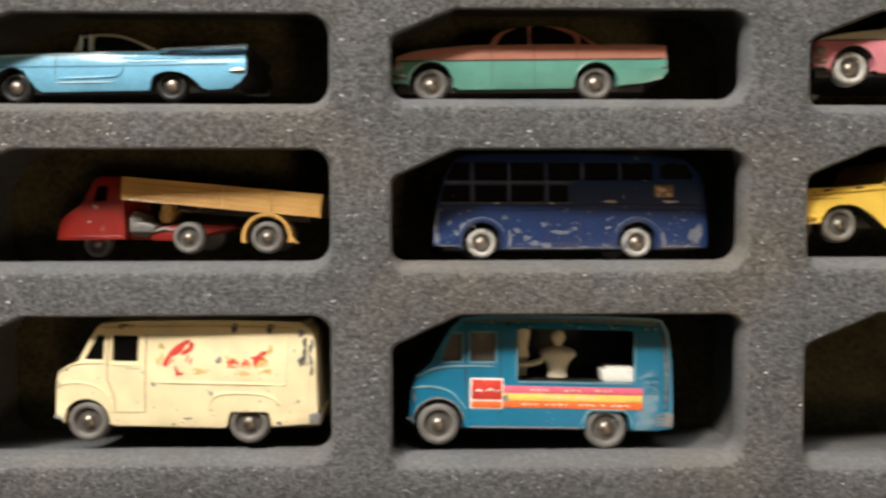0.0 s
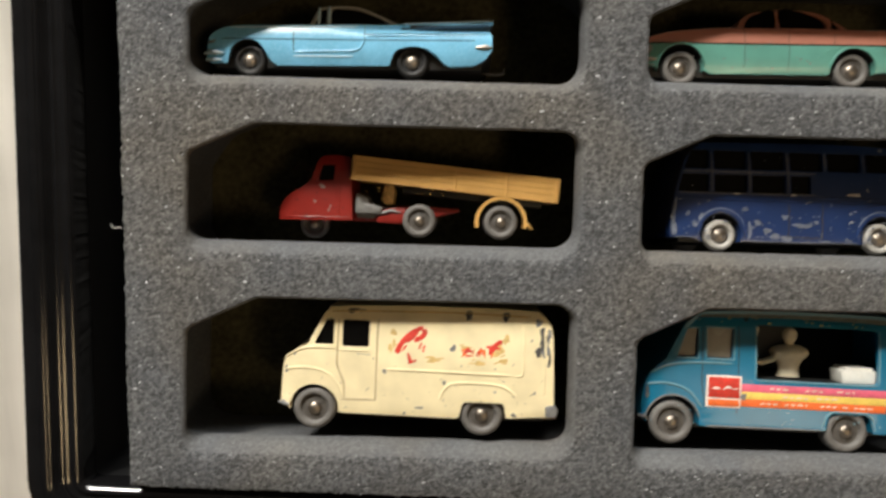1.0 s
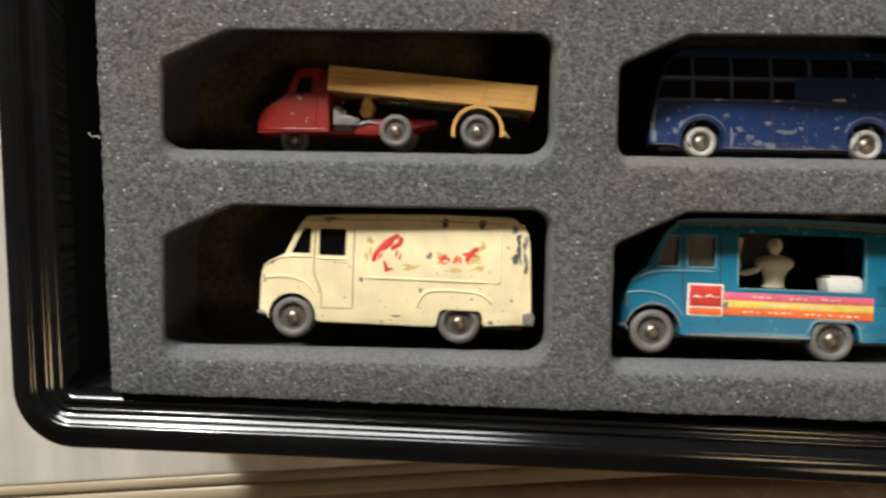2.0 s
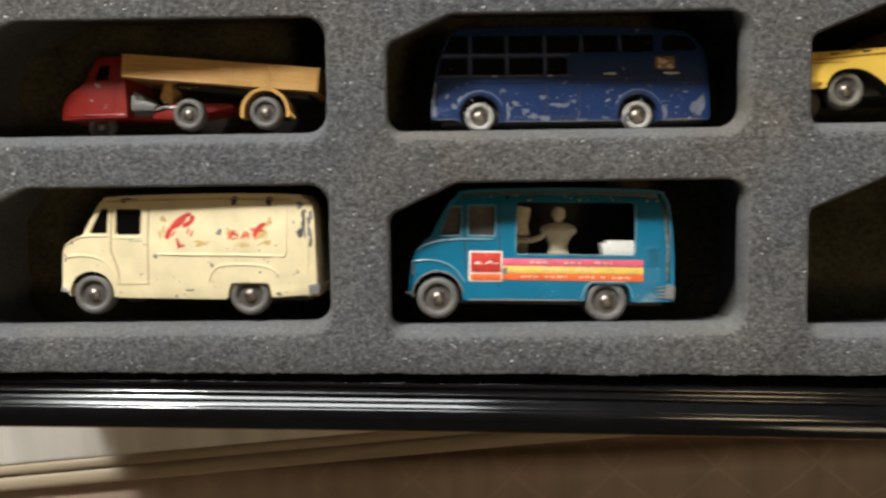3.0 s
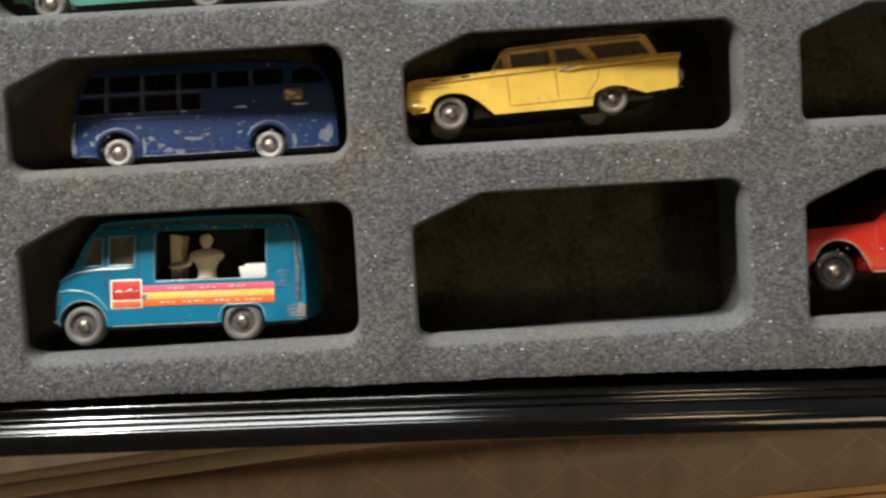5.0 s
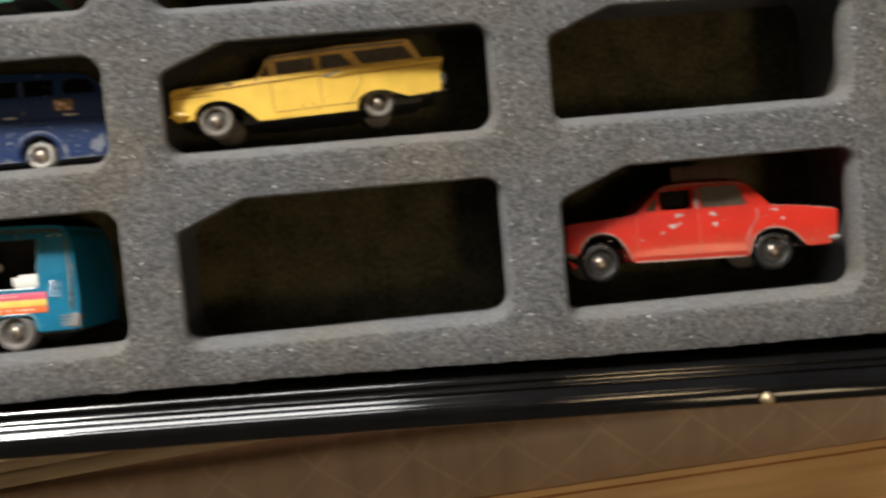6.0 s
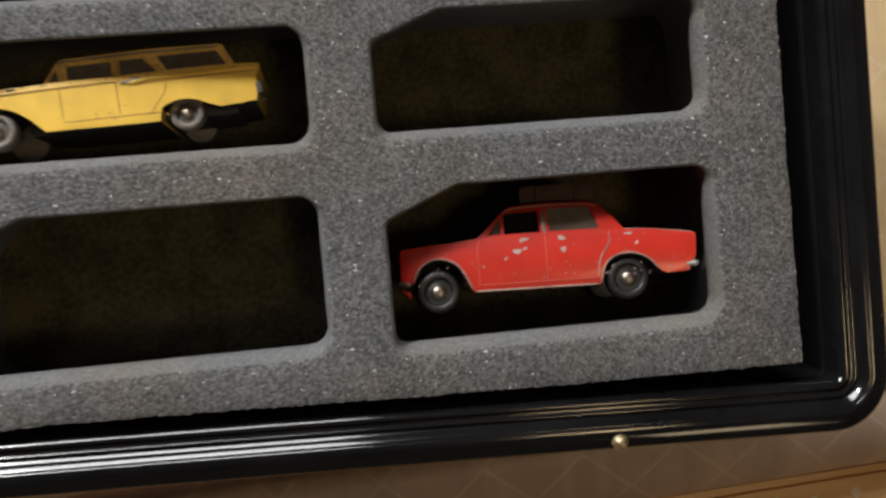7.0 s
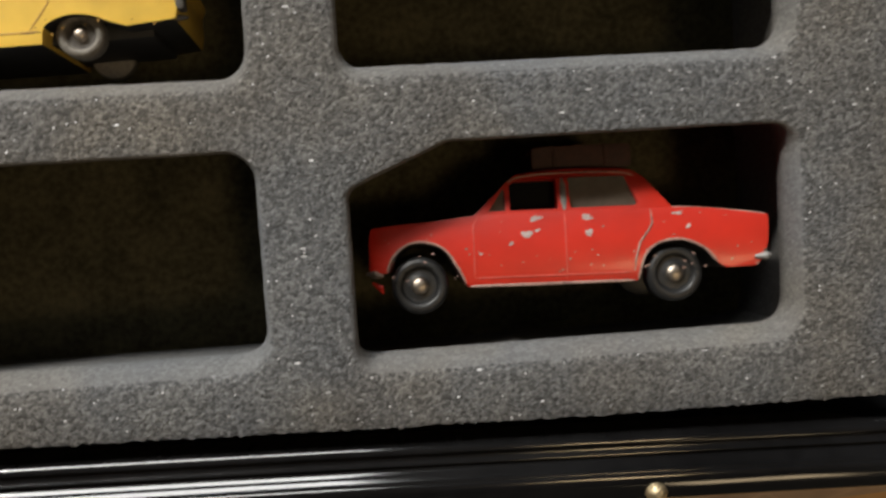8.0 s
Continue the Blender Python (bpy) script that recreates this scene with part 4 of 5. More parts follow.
def yellow_wagon():
    c = car("toy_car", 91.2, -3.4, -5.4, 3.4, "yellow die-cast toy estate car with worn edges, tilted in foam", rx=-1.5, ry=3.0, size=0.988)
    W = 24
    crown = lambda x, y: -0.006 * (y - 4) ** 2 - 0.0016 * max(0, -x - 3) ** 3
    top = spline([(-10.4, 2.6), (-10.2, 5), (-9.9, 8.0), (-9.2, 9.0), (-7.0, 9.25), (-2, 9.2), (11, 9.3), (30, 9.4), (52.9, 9.3), (58.3, 8.9)])
    rear = [(58.2, 8.0), (57.4, 6.6), (57.3, 3), (56.6, 0.5)]
    low = spline([(48.6, 0.0), (46.0, 1.0), (43.2, 2.2), (40.2, 2.6), (37.4, 2.0), (35.6, 0.8), (35.0, -1.8)], 4) + [(10.6, -1.2)] + \
          spline([(10.4, -1.0), (7.2, 2.2), (3.6, 4.5), (0, 5.0), (-3, 4.3), (-4.7, 2.4), (-5.2, 1.1)], 4) + [(-9.3, 0.9)]
    part("body", shell(top + rear + low, W, r=0.55, crown=crown), YELLOW, c, under=DARK_BASE_SHADE)
    cab = [(10.6, 9.0), (14.2, 14.2), (15.4, 14.9), (33, 15.3), (49.8, 14.9), (50.6, 14.5), (53.2, 9.0)]
    holes = [[(11.8, 9.9), (14.0, 13.0), (14.4, 9.9)], rect(16.2, 25.7, 9.9, 13.3, 0.3), [(27.5, 9.9), (27.5, 13.4), (32.6, 13.4), (35.3, 9.9)], [(37.8, 9.9), (35.8, 13.5), (49.0, 13.4), (51.0, 9.9)]]
    ck = lambda x, y: -1.2 - 0.13 * (y - 9)
    # ochre covers rubbed edges and paints the pocket's shade on the cabin
    part("cabin", shell(cab, W, holes, r=0.3, crown=ck), RUBBED_SHADED_OCHRE, c, "roof and pillars in ochre for rubbed edges and painted pocket shade")
    panes(c, holes, W, ck, GLASS_GREY, label="grey plastic window")
    rods("roof_gutter", [[(13.6, 13.9), (15.4, 14.3), (33, 14.6), (49.6, 14.2)]], 0.25, ck, WORN, c, "gutter worn to bare metal", flat=0.6)
    rods("window_frame", [[(16.0, 9.6), (25.9, 9.6), (25.9, 13.4)], [(27.3, 9.6), (27.3, 13.5)], [(37.5, 9.6), (51.2, 9.6)], [(35.6, 9.6), (33.0, 13.5)]], 0.16, ck, OCHRE_SEAM_SHADE, c, flat=0.6)
    rods("fin_ridge", [[(28.8, 7.4), (33, 8.0), (45, 8.2), (58.0, 8.2)]], 0.5, crown, YELLOW, c)
    rods("waist_ridge", [[(-8.0, 7.9), (12, 8.3), (30, 8.5)]], 0.25, crown, YELLOW, c)
    rods("door_seam", [[(14.6, 0.4), (14.6, 8.0)], [(26.7, 0.4), (26.6, 9)], [(14.6, 0.4), (35.0, 0.3)], [(37.8, 8), (36.8, 4.6), (35.2, 2.6), (33.4, 0.5)]], 0.16, crown, OCHRE_SEAM_SHADE, c, flat=0.5)
    # dark lines along the creases, painting in the shade under the ridges
    rods("crease_shade", [[(-9.6, 6.9), (-5, 6.7), (0.5, 6.5)], [(-8.6, 7.5), (12, 7.9), (27.5, 8.05)], [(29.2, 6.75), (33, 7.2), (45, 7.4), (57.4, 7.4)]], 0.17, crown, OCHRE_SEAM_SHADE, c, flat=0.5)
    rods("bright_trim", [spline([(27.6, 7.6), (29.6, 8.0), (32, 8.5)], 3)], 0.32, lambda x, y: crown(x, y) + 0.15, WORN, c, "trim rubbed bright")
    slab("tail_lamp", rect(56.9, 58.4, 2.0, 4.8, 0.6), 0.1, -2.4, DARK_CHIP, c, "blackened tail lamp")
    rods("fin_band", [[(31, 8.75), (44, 8.95), (57.6, 8.7)]], 0.42, lambda x, y: crown(x, y) - 0.3, RUBBED_SHADED_OCHRE, c, "darker ochre band along the fin", flat=0.6)
    specks("chip_scatter", 40, -9, 57, 8.0, 9.2, 0.22, crown, SEAM, c, 33, "small dark chips along the waist")
    specks("chip_scatter", 22, 10, 56, -0.8, 3.0, 0.18, crown, OCHRE_SEAM_SHADE, c, 34, "small dark chips")
    blobs("worn_patch", [(4.5, 8.7, 1.1, 0.45), (30, 7.9, 1.6, 0.3), (45, 8.4, 0.6, 0.25), (48.5, 8.5, 0.6, 0.25), (52.5, 8.6, 0.7, 0.3), (56, 8.6, 0.6, 0.3), (-3, 8.6, 1.6, 0.2), (33, 0.2, 2.2, 0.15)], crown, SEAM, c, 4, "scuffed bare edge")
    rods("rear_bumper", [[(55.2, 0.8), (57.2, 0.9), (58.6, 0.8)]], 0.6, lambda x, y: -1.4, DARK_CHIP, c)
    rods("front_bumper", [[(-10.9, 2.8), (-9.2, 2.7), (-6.2, 2.4)]], 0.95, crown, YELLOW, c)
    slab("base_plate", rect(6, 52, -1.0, 2.2), -4.5, -W + 2, DARK_BASE_SHADE, c, "black base plate")
    for x, y, r in ((0, 0.4, 4.3), (40.6, -0.2, 4.0)):
        wheel(c, x, y, -1.6 if x else -0.9, r, DIRTY_WHEEL)
        wheel(c, x, y, -W + 0.9, r, DIRTY_WHEEL, back=True)


def red_saloon():
    c = car("toy_car", 184.5, -46.4, -8.0, -0.9, "scarlet die-cast toy saloon with chipped paint and roof luggage", rx=-5.0, ry=-3.2, size=1.048)
    W = 26
    crown = lambda x, y: -0.022 * (y - 4.5) ** 2 - 0.003 * max(0, -x - 2) ** 3
    top = spline([(-8.2, 2.4), (-8.2, 6), (-7.9, 9.0), (-6, 9.5), (4, 10.2), (9.8, 10.7), (25, 10.8), (42.8, 10.6), (50, 10.1), (58.8, 8.7)])
    rear = [(58.9, 8.0), (58.5, 4), (57.8, 1.4), (56.4, 0.2)]
    low = spline([(51.6, 0.1), (50.0, 1.0), (47.6, 3.5), (44, 5.0), (40.4, 4.6), (38, 2.7), (36.7, -1.3)], 4) + [(36.0, -1.45), (8.4, -1.15)] + \
          spline([(8.0, -0.9), (6.3, 2.5), (4.2, 5.3), (1, 6.5), (-2, 6.1), (-4.3, 4.2), (-5.3, 1.8)], 4) + [(-7.9, 1.7)]
    part("body", shell(top + rear + low, W, r=0.55, crown=crown), SCARLET, c, under=DARK_BASE_SHADE)
    cab = spline([(9.0, 10.2), (12.6, 13.6), (15.8, 16.6), (18, 17.7), (25, 18.2), (34, 17.9), (37.6, 17.0), (40.4, 13.8), (43.4, 10.2)])
    holes = [[(12.0, 11.3), (14.8, 15.3), (15.0, 11.3)], [(15.7, 11.3), (15.7, 15.6), (16.8, 16.3), (23.7, 16.4), (23.8, 11.3)], rounded([(25.8, 11.3), (37.6, 11.3), (35.4, 16.2), (25.8, 16.4)], 0.5, 3)]
    ck = lambda x, y: -0.9 - 0.2 * (y - 10.5) - 0.09 * max(0.0, y - 14.5) ** 2
    part("cabin", shell(cab, W, holes, r=0.3, crown=ck), SCARLET, c)
    panes(c, [holes[0], holes[2]], W, ck, GLASS_GREY, label="grey plastic window")
    panes(c, [holes[1]], W, ck, SHADE_PANE, inset=2.5)
    rods("centre_pillar", [[(24.8, 11.0), (24.8, 16.6)]], 0.55, ck, WORN, c, "pillar worn to bare metal", flat=0.6)
    rods("arch_rim", [spline([(7.8, -0.6), (6.2, 2.7), (4.1, 5.5), (1, 6.7), (-2, 6.3), (-4.4, 4.3), (-5.3, 2)], 4)], 0.2, crown, RED_WORN, c, "wheel arch rubbed grey", flat=0.6)
    rods("arch_rim", [spline([(50.0, 1.1), (47.6, 3.7), (44, 5.2), (40.3, 4.8), (37.8, 2.8), (36.6, -1.2)], 4)], 0.22, crown, RED_WORN, c, "wheel arch rubbed grey", flat=0.6)
    rods("sill", [[(8.4, -1.0), (36, -1.3)]], 0.26, crown, RED_WORN, c, "sill rubbed grey", flat=0.6)
    rods("boot_edge", [spline([(41.5, 10.7), (46, 10.4), (52, 9.7), (58.6, 8.8)], 4)], 0.26, lambda x, y: crown(x, y) - 0.3, RED_WORN, c, flat=0.6)
    # pale lines paint the highlights on the door edges
    rods("door_seam", [[(9.2, 0.4), (9.3, 9.0), (10.0, 10.3)], [(24.6, -0.6), (24.7, 10.8)], [(9.2, 0.3), (35.8, 0.1)]], 0.12, crown, RUBBED_LIT_RED, c, "door edge with its highlight painted as a pale line", flat=0.8)
    rods("rear_door_edge", [[(39.2, 10.6), (39.3, 8.2), (38.6, 7.0), (37.0, 5.0), (36.2, 2.2), (36.0, 0.2)]], 0.18, crown, RED_WORN, c, "door edge with its highlight painted as a pale line", flat=0.8)
    rods("hood_edge", [spline([(-7.6, 8.9), (-5.6, 9.3), (4, 10.0), (9.6, 10.5)], 4), [(10, 10.7), (41, 10.7)]], 0.22, lambda x, y: crown(x, y) - 0.25, RUBBED_LIT_RED, c, "edge rubbed pale", flat=0.6)
    rods("roof_gutter", [spline([(15.6, 16.2), (18, 17.1), (25, 17.5), (34, 17.2), (37.2, 16.4)], 4)], 0.2, ck, RED_WORN, c, "roof gutter rubbed grey", flat=0.6)
    blobs("worn_patch", [(18.2, 7.2, 0.95, 0.85), (19.8, 9.8, 1.1, 0.6), (28.4, 9.6, 1.2, 0.55), (28.6, 7.0, 0.6, 0.9), (15.5, 5.8, 0.45, 0.4), (10.3, 4.3, 0.35, 0.3), (45.3, 7.3, 0.45, 0.45), (43.6, 9.6, 0.9, 0.35)],
          crown, RED_CHIP, c, 8, "chips down to bare metal")
    specks("chip_scatter", 60, -6, 57, 0.4, 10.2, 0.2, crown, RED_WORN, c, 35, "tiny chips rubbed grey")
    rods("rear_bumper", [[(56.2, 1.7), (58.2, 1.8), (59.0, 1.9)]], 0.75, crown, WORN, c, "silver bumper")
    rods("bumper_overrider", [[(58.0, 0.9), (58.0, 3.0)]], 0.75, crown, STEEL, c, "silver over-rider")
    rods("front_bumper", [[(-8.8, 1.9), (-7.4, 1.7), (-6.0, 1.3)]], 0.7, crown, STEEL, c, "silver bumper")
    rods("front_valance", [[(-8.0, 0.4), (-6.6, -0.6), (-6.2, -1.6)]], 0.6, lambda x, y: -2.0, SCARLET, c)
    slab("base_plate", rect(8, 38, -1.2, 3), -5, -W + 3, DARK_BASE_SHADE, c, "black base plate")
    four_wheels(c, 43, 4.85, W, BLACK_WHEEL, z=-1.0, y1=-0.5, y2=-0.4)
    return c


def roof_luggage(c):
    bm = shell(rect(20.5, 38.0, 18.5, 22.6, 0.8), 13, r=0.5)
    lug = part("luggage", bm, BROWN_LUGGAGE, c, "brown moulded luggage")
    lug.location = (0, 0, -0.0065)
    rods("luggage_strap", [[(24.5, 18.4), (24.5, 22.7)], [(33.5, 18.4), (33.5, 22.7)]], 0.4, lambda x, y: 0.0, BROWN_LUGGAGE, lug, flat=0.5)


def cream_van():
    c = car("toy_van", -81.2, -47.3, -4.4, -0.7, "cream die-cast toy delivery van with worn red lettering", ry=-1.8, size=0.988)
    W = 25.5
    crown = lambda x, y: -0.009 * max(0, y - 9) ** 2 - 0.03 * max(0, 2 - y) ** 2 - 0.004 * max(0, -x - 1) ** 3 - 0.012 * max(0, x - 46) ** 2
    top = spline([(-7.6, 1.0), (-7.4, 6), (-6.9, 10.4), (-5, 12.4), (-1.9, 14.0)]) + spline([(-1.7, 14.4), (1.2, 20.4), (2.5, 22), (4.8, 22.8), (25, 23.5), (46, 23.4), (49.6, 22.4), (51.8, 19.4), (52.5, 10), (52.8, 0.3)])
    low = [(43, -0.4)] + rounded([(42.3, -0.3), (41.8, 2.9), (32.8, 2.9), (32.0, -0.6)], [0, 1.2, 1.2, 0], 4) + [(31.4, -0.9), (6.6, -0.7)] + arch(0, 0.1, 5.35, -0.4) + [(-5.8, 0.2)]
    holes = [rounded([(-0.5, 14.3), (3.8, 14.3), (3.9, 19.8), (2.2, 19.8)], 0.3, 3), rect(5.8, 11.7, 14.0, 19.9, 0.5)]
    part("body", shell(top + low, W, holes, r=0.6, crown=crown), CREAM, c, under=DARK_BASE_SHADE)
    panes(c, holes, W, crown, SHADE_PANE, inset=0.55)
    rods("side_ridge", [[(15.6, 9.5), (28, 9.4), (43, 9.2)]], 0.3, crown, CREAM, c, flat=0.8)
    rods("fender_ridge", [spline([(27.6, 3.0), (28.6, 5.6), (31, 7.0), (38, 7.1), (42, 6.4), (44.5, 4.4)], 4), spline([(-6.8, 8.6), (-2, 9.2), (2.5, 8.2), (5.2, 5.6), (6.4, 2.4)], 4)], 0.3, crown, CREAM, c, flat=0.7)
    rods("door_seam", [[(13.5, 20.2), (13.5, 2.5), (5.8, 2.4)], [(4.8, 20.0), (4.8, 10.0), (6.5, 6), (6.6, 2.4)]], 0.15, crown, CREAM_SEAM, c, flat=0.4)
    rods("window_sill", [[(5.4, 13.3), (12.2, 13.3)]], 0.2, crown, CREAM, c)
    rods("door_handle", [[(10.2, 12.5), (12.2, 12.5)]], 0.22, crown, WORN, c)
    letters = [spline([(17.9, 13.0), (18.6, 14.8), (20.6, 17.2), (23.6, 18.9)], 4), spline([(23.8, 18.6), (23.6, 17.0), (21.6, 15.8)], 3), [(20.3, 13.2), (20.9, 11.2), (22.2, 11.6)], [(22.8, 14.2), (23.2, 15.6)],
               [(32.4, 13.4), (33.6, 14.4), (34.6, 13.8)], [(35.6, 14.2), (36.9, 13.6)], spline([(38.2, 13.6), (39.4, 15.4), (41.0, 16.6)], 3), [(37.4, 15.2), (40.6, 14.9)], spline([(18.8, 15.6), (20.6, 16.2), (22.4, 18.0)], 3), [(19.0, 13.6), (20.0, 14.9)], [(24.0, 15.0), (23.6, 13.6)], [(33.0, 13.0), (34.2, 13.2)], [(35.4, 13.2), (36.4, 14.9)]]
    rods("worn_letter", letters, 0.62, crown, DECAL_RED, c, "remains of red lettering", flat=0.12)
    rods("worn_letter", [[(25.6, 11.5), (27.4, 11.9)], [(33.8, 11.5), (36.0, 11.6)], [(39.2, 11.6), (41.2, 12.4)], [(27, 12.3), (28.2, 12.4)], [(34.4, 12.2), (35.0, 12.4)], [(40.6, 13.2), (41.6, 13.6)], [(36.6, 11.2), (37.4, 11.7)], [(31.6, 15.2), (32.4, 15.6)], [(17.0, 14.0), (17.4, 15.4)]], 0.45, crown, STAIN, c, "faded orange lettering", flat=0.12)
    blobs("stain", [(25.5, 12.4, 1.4, 0.4), (40.2, 14.4, 1.3, 1.5), (17.2, 15.2, 0.5, 0.9)], lambda x, y: crown(x, y) - 0.03, STAIN, c, 12, "yellowed glue stain")
    blobs("worn_patch", [(15.3, 9.0, 0.55, 0.5), (28.5, 7.0, 0.5, 0.5), (30.2, 14.6, 0.8, 0.8), (50.3, 15.2, 1.2, 2.3), (51.2, 18.0, 0.5, 2.0), (48.8, 20.8, 1.0, 0.8), (33.6, 21.9, 0.8, 1.1), (41.6, 22.0, 0.9, 1.1), (9.6, 22.0, 1.2, 0.5), (23.2, 1.2, 1.0, 0.3),
          (20, -0.2, 0.4, 0.3), (39.7, 5.4, 0.3, 0.3), (48.4, 5.4, 0.3, 0.3), (47.4, 16.9, 0.25, 0.3), (-6.4, 8.6, 0.4, 0.9), (-4.6, 12.2, 0.5, 0.4), (44, 0.4, 0.6, 0.6), (9.5, 12.6, 0.3, 0.2), (43.4, 11.5, 0.2, 0.2)], crown, WORN, c, 5, "chips down to bare metal")
    blobs("dark_chip", [(7.8, 22.0, 1.4, 0.6), (33.4, 21.9, 0.8, 1.1), (41.6, 21.8, 1.0, 1.0), (50.0, 17.6, 1.2, 2.2), (49.0, 14.6, 1.0, 1.1), (51.4, 12.6, 0.4, 1.6)], lambda x, y: crown(x, y) + 0.03, DARK_CHIP, c, 15, "blackened chip")
    blobs("glue_stain", [(17.0, 17.6, 0.7, 1.0), (16.4, 14.2, 0.5, 1.2), (26.0, 11.8, 1.6, 0.6), (36.2, 11.6, 1.7, 0.5), (41.4, 12.2, 0.9, 0.9), (41.8, 17.0, 0.8, 1.3), (33.0, 14.9, 1.2, 0.5)], lambda x, y: crown(x, y) - 0.035, STAIN, c, 16, "yellowed glue stain")
    rods("worn_letter", [[(32.0, 12.9), (33.0, 13.4), (32.2, 14.2), (33.4, 14.7)], [(34.6, 13.0), (34.7, 14.6)], [(36.0, 13.0), (36.2, 14.4), (37.0, 14.4), (37.2, 13.0)], [(38.6, 12.8), (38.9, 15.6)]], 0.36, crown, DECAL_ORANGE, c, "faded orange lettering", flat=0.12)
    slab("tail_lamp", rounded([(51.0, 0.1), (53.3, 0.3), (53.6, 2.0), (52.8, 2.9), (50.9, 2.6)], 0.5, 3), 0.1, -3.0, WORN, c, "worn silver tail lamp")
    slab("rear_bumper", rect(49.6, 53.4, -0.2, 2.2, 0.5), -0.6, -W + 0.5, CREAM_SEAM, c)
    rods("panel_edge", [spline([(44.6, 20.6), (45.6, 19.8), (45.7, 14), (45.6, 9.6), (44.0, 9.1)], 4), [(50.2, 20.0), (50.6, 12), (50.6, 5)]], 0.26, crown, CREAM, c, flat=0.7)
    rods("roof_gutter", [[(3.0, 21.6), (14, 22.0), (30, 22.3), (47, 22.0)]], 0.2, crown, STAIN, c, "yellowed gutter", flat=0.5)
    rods("window_frame", [[(5.5, 13.8), (5.5, 20.2), (12.0, 20.2), (12.0, 13.8)], [(-0.8, 14.1), (4.2, 14.1), (4.2, 20.0)]], 0.16, crown, CREAM, c)
    specks("chip_scatter", 46, -6, 51, 0.2, 12, 0.16, crown, DARK_CHIP, c, 36, "tiny dark chips")
    rods("cowl_ridge", [spline([(-6.8, 11.0), (-4.6, 12.5), (-1.6, 13.6), (4.4, 13.7)], 4)], 0.25, crown, CREAM, c)
    rods("front_bumper", [[(-8.2, 0.9), (-7.0, 1.0), (-5.6, 0.6)]], 0.6, crown, WORN, c)
    rods("fuel_cap", [[(29.4, 4.6), (29.5, 4.6)]], 0.7, crown, CREAM, c, flat=0.6)
    slab("base_plate", rect(-6, 51, -1.4, 3.2), -2.6, -W + 2.6, DARK_BASE_SHADE, c, "black base plate")
    four_wheels(c, 37.0, 4.75, W, GREY_WHEEL, z=-0.4)


def blue_bus():
    c = car("toy_bus", 8.6, -7.1, -10.8, 0.0, "navy blue die-cast toy coach with badly chipped paint", rx=-4.0, ry=2.2)
    W = 24
    crown = lambda x, y: -0.012 * max(0, y - 8.8) ** 2 - 0.02 * max(0, 1 - y) ** 2 - 0.003 * max(0, -x - 5) ** 3 - 0.006 * max(0, x - 48) ** 2
    top = spline([(-11.4, 0.0), (-11.2, 5), (-10.6, 8.4), (-9.3, 13.8), (-7.5, 18), (-5, 20.2), (-1, 21), (25, 21.3), (46, 20.4), (50.5, 18.6), (53.2, 15), (54, 10), (54.2, -1.0)])
    low = [(53.6, -1.5), (45, -1.6)] + arch(37.2, 0, 4.7, -1.6) + [(20, -1.7)] + arch(0, 0, 4.7, -1.6) + [(-6, -1.1), (-11.2, -0.8)]
    holes = [rounded([(-9.9, 9.5), (-2.8, 9.5), (-2.7, 13.6), (-8.9, 13.6)], 0.4, 3), rect(-1.6, 6.0, 9.5, 13.6), rect(7.0, 14.9, 9.5, 13.6), rect(16.0, 20.7, 9.5, 13.6),
             rounded([(-8.6, 14.8), (-2.7, 14.8), (-2.7, 19.1), (-6.6, 19.1)], 0.4, 3)] + [rect(a, b, 14.8, 19.1) for a, b in ((-1.6, 6.0), (7.0, 14.9), (16.0, 23.6), (24.7, 32.7), (33.8, 41.3))] + \
            [rounded([(43.0, 15.0), (52.2, 15.0), (49.6, 18.6), (46, 19.2), (43.4, 18.4)], 0.8, 4)]
    part("body", shell(top + low, W, holes, r=0.5, crown=crown), NAVY, c, under=DARK_BASE_SHADE)
    panes(c, holes, W, crown, SHADE_PANE, inset=0.9)
    rods("waist_ridge", [[(-10.4, 8.9), (-4, 9.0), (54, 8.6)], [(-10.4, 8.0), (-4, 7.9), (54, 7.5)]], 0.2, crown, NAVY, c)
    for ax in (0, 37.2):
        rods("arch_rim", [arch(ax, 0, 5.3, -0.6)], 0.5, crown, NAVY, c, flat=0.6)
        rods("worn_rim", [arch(ax, 0, 5.75, 2.2)], 0.2, crown, BLUE_WORN, c, "arch worn to bare metal", flat=0.7)
    rods("door_seam", [[(15.6, -1.2), (15.6, 8.0)], [(23.4, -1.2), (23.4, 8.0)], [(15.6, -0.3), (23.4, -0.4)]], 0.1, crown, SEAM, c)
    blobs("worn_patch", [(5.4, 5.8, 0.7, 0.7), (8.4, 2.8, 1.1, 0.6), (10.6, 1.0, 0.9, 0.9), (12.4, -0.2, 1.6, 0.6), (15.2, -0.6, 1.8, 0.6), (14.6, 4.2, 0.9, 0.5), (18.8, 2.3, 2.3, 0.7), (22, 3.2, 0.8, 0.4), (29.5, -0.8, 0.9, 0.3), (24, -1.2, 1.6, 0.25), (-7.6, 4.6, 0.6, 0.6),
          (-6.0, 2.2, 0.8, 0.8), (-10.4, 1.2, 0.5, 1.4), (-10.6, 4.2, 0.35, 1.6), (-4.6, 3.4, 0.8, 1.4), (6.6, 1.0, 0.6, 2.0), (48.5, 5.2, 0.7, 0.35), (51.4, 1.8, 1.9, 2.6), (46.4, 1.6, 0.5, 0.3), (43.4, 0.6, 0.7, 1.8), (30, 5.4, 0.5, 0.3)], crown, BLUE_WORN, c, 3, "chips down to bare metal")
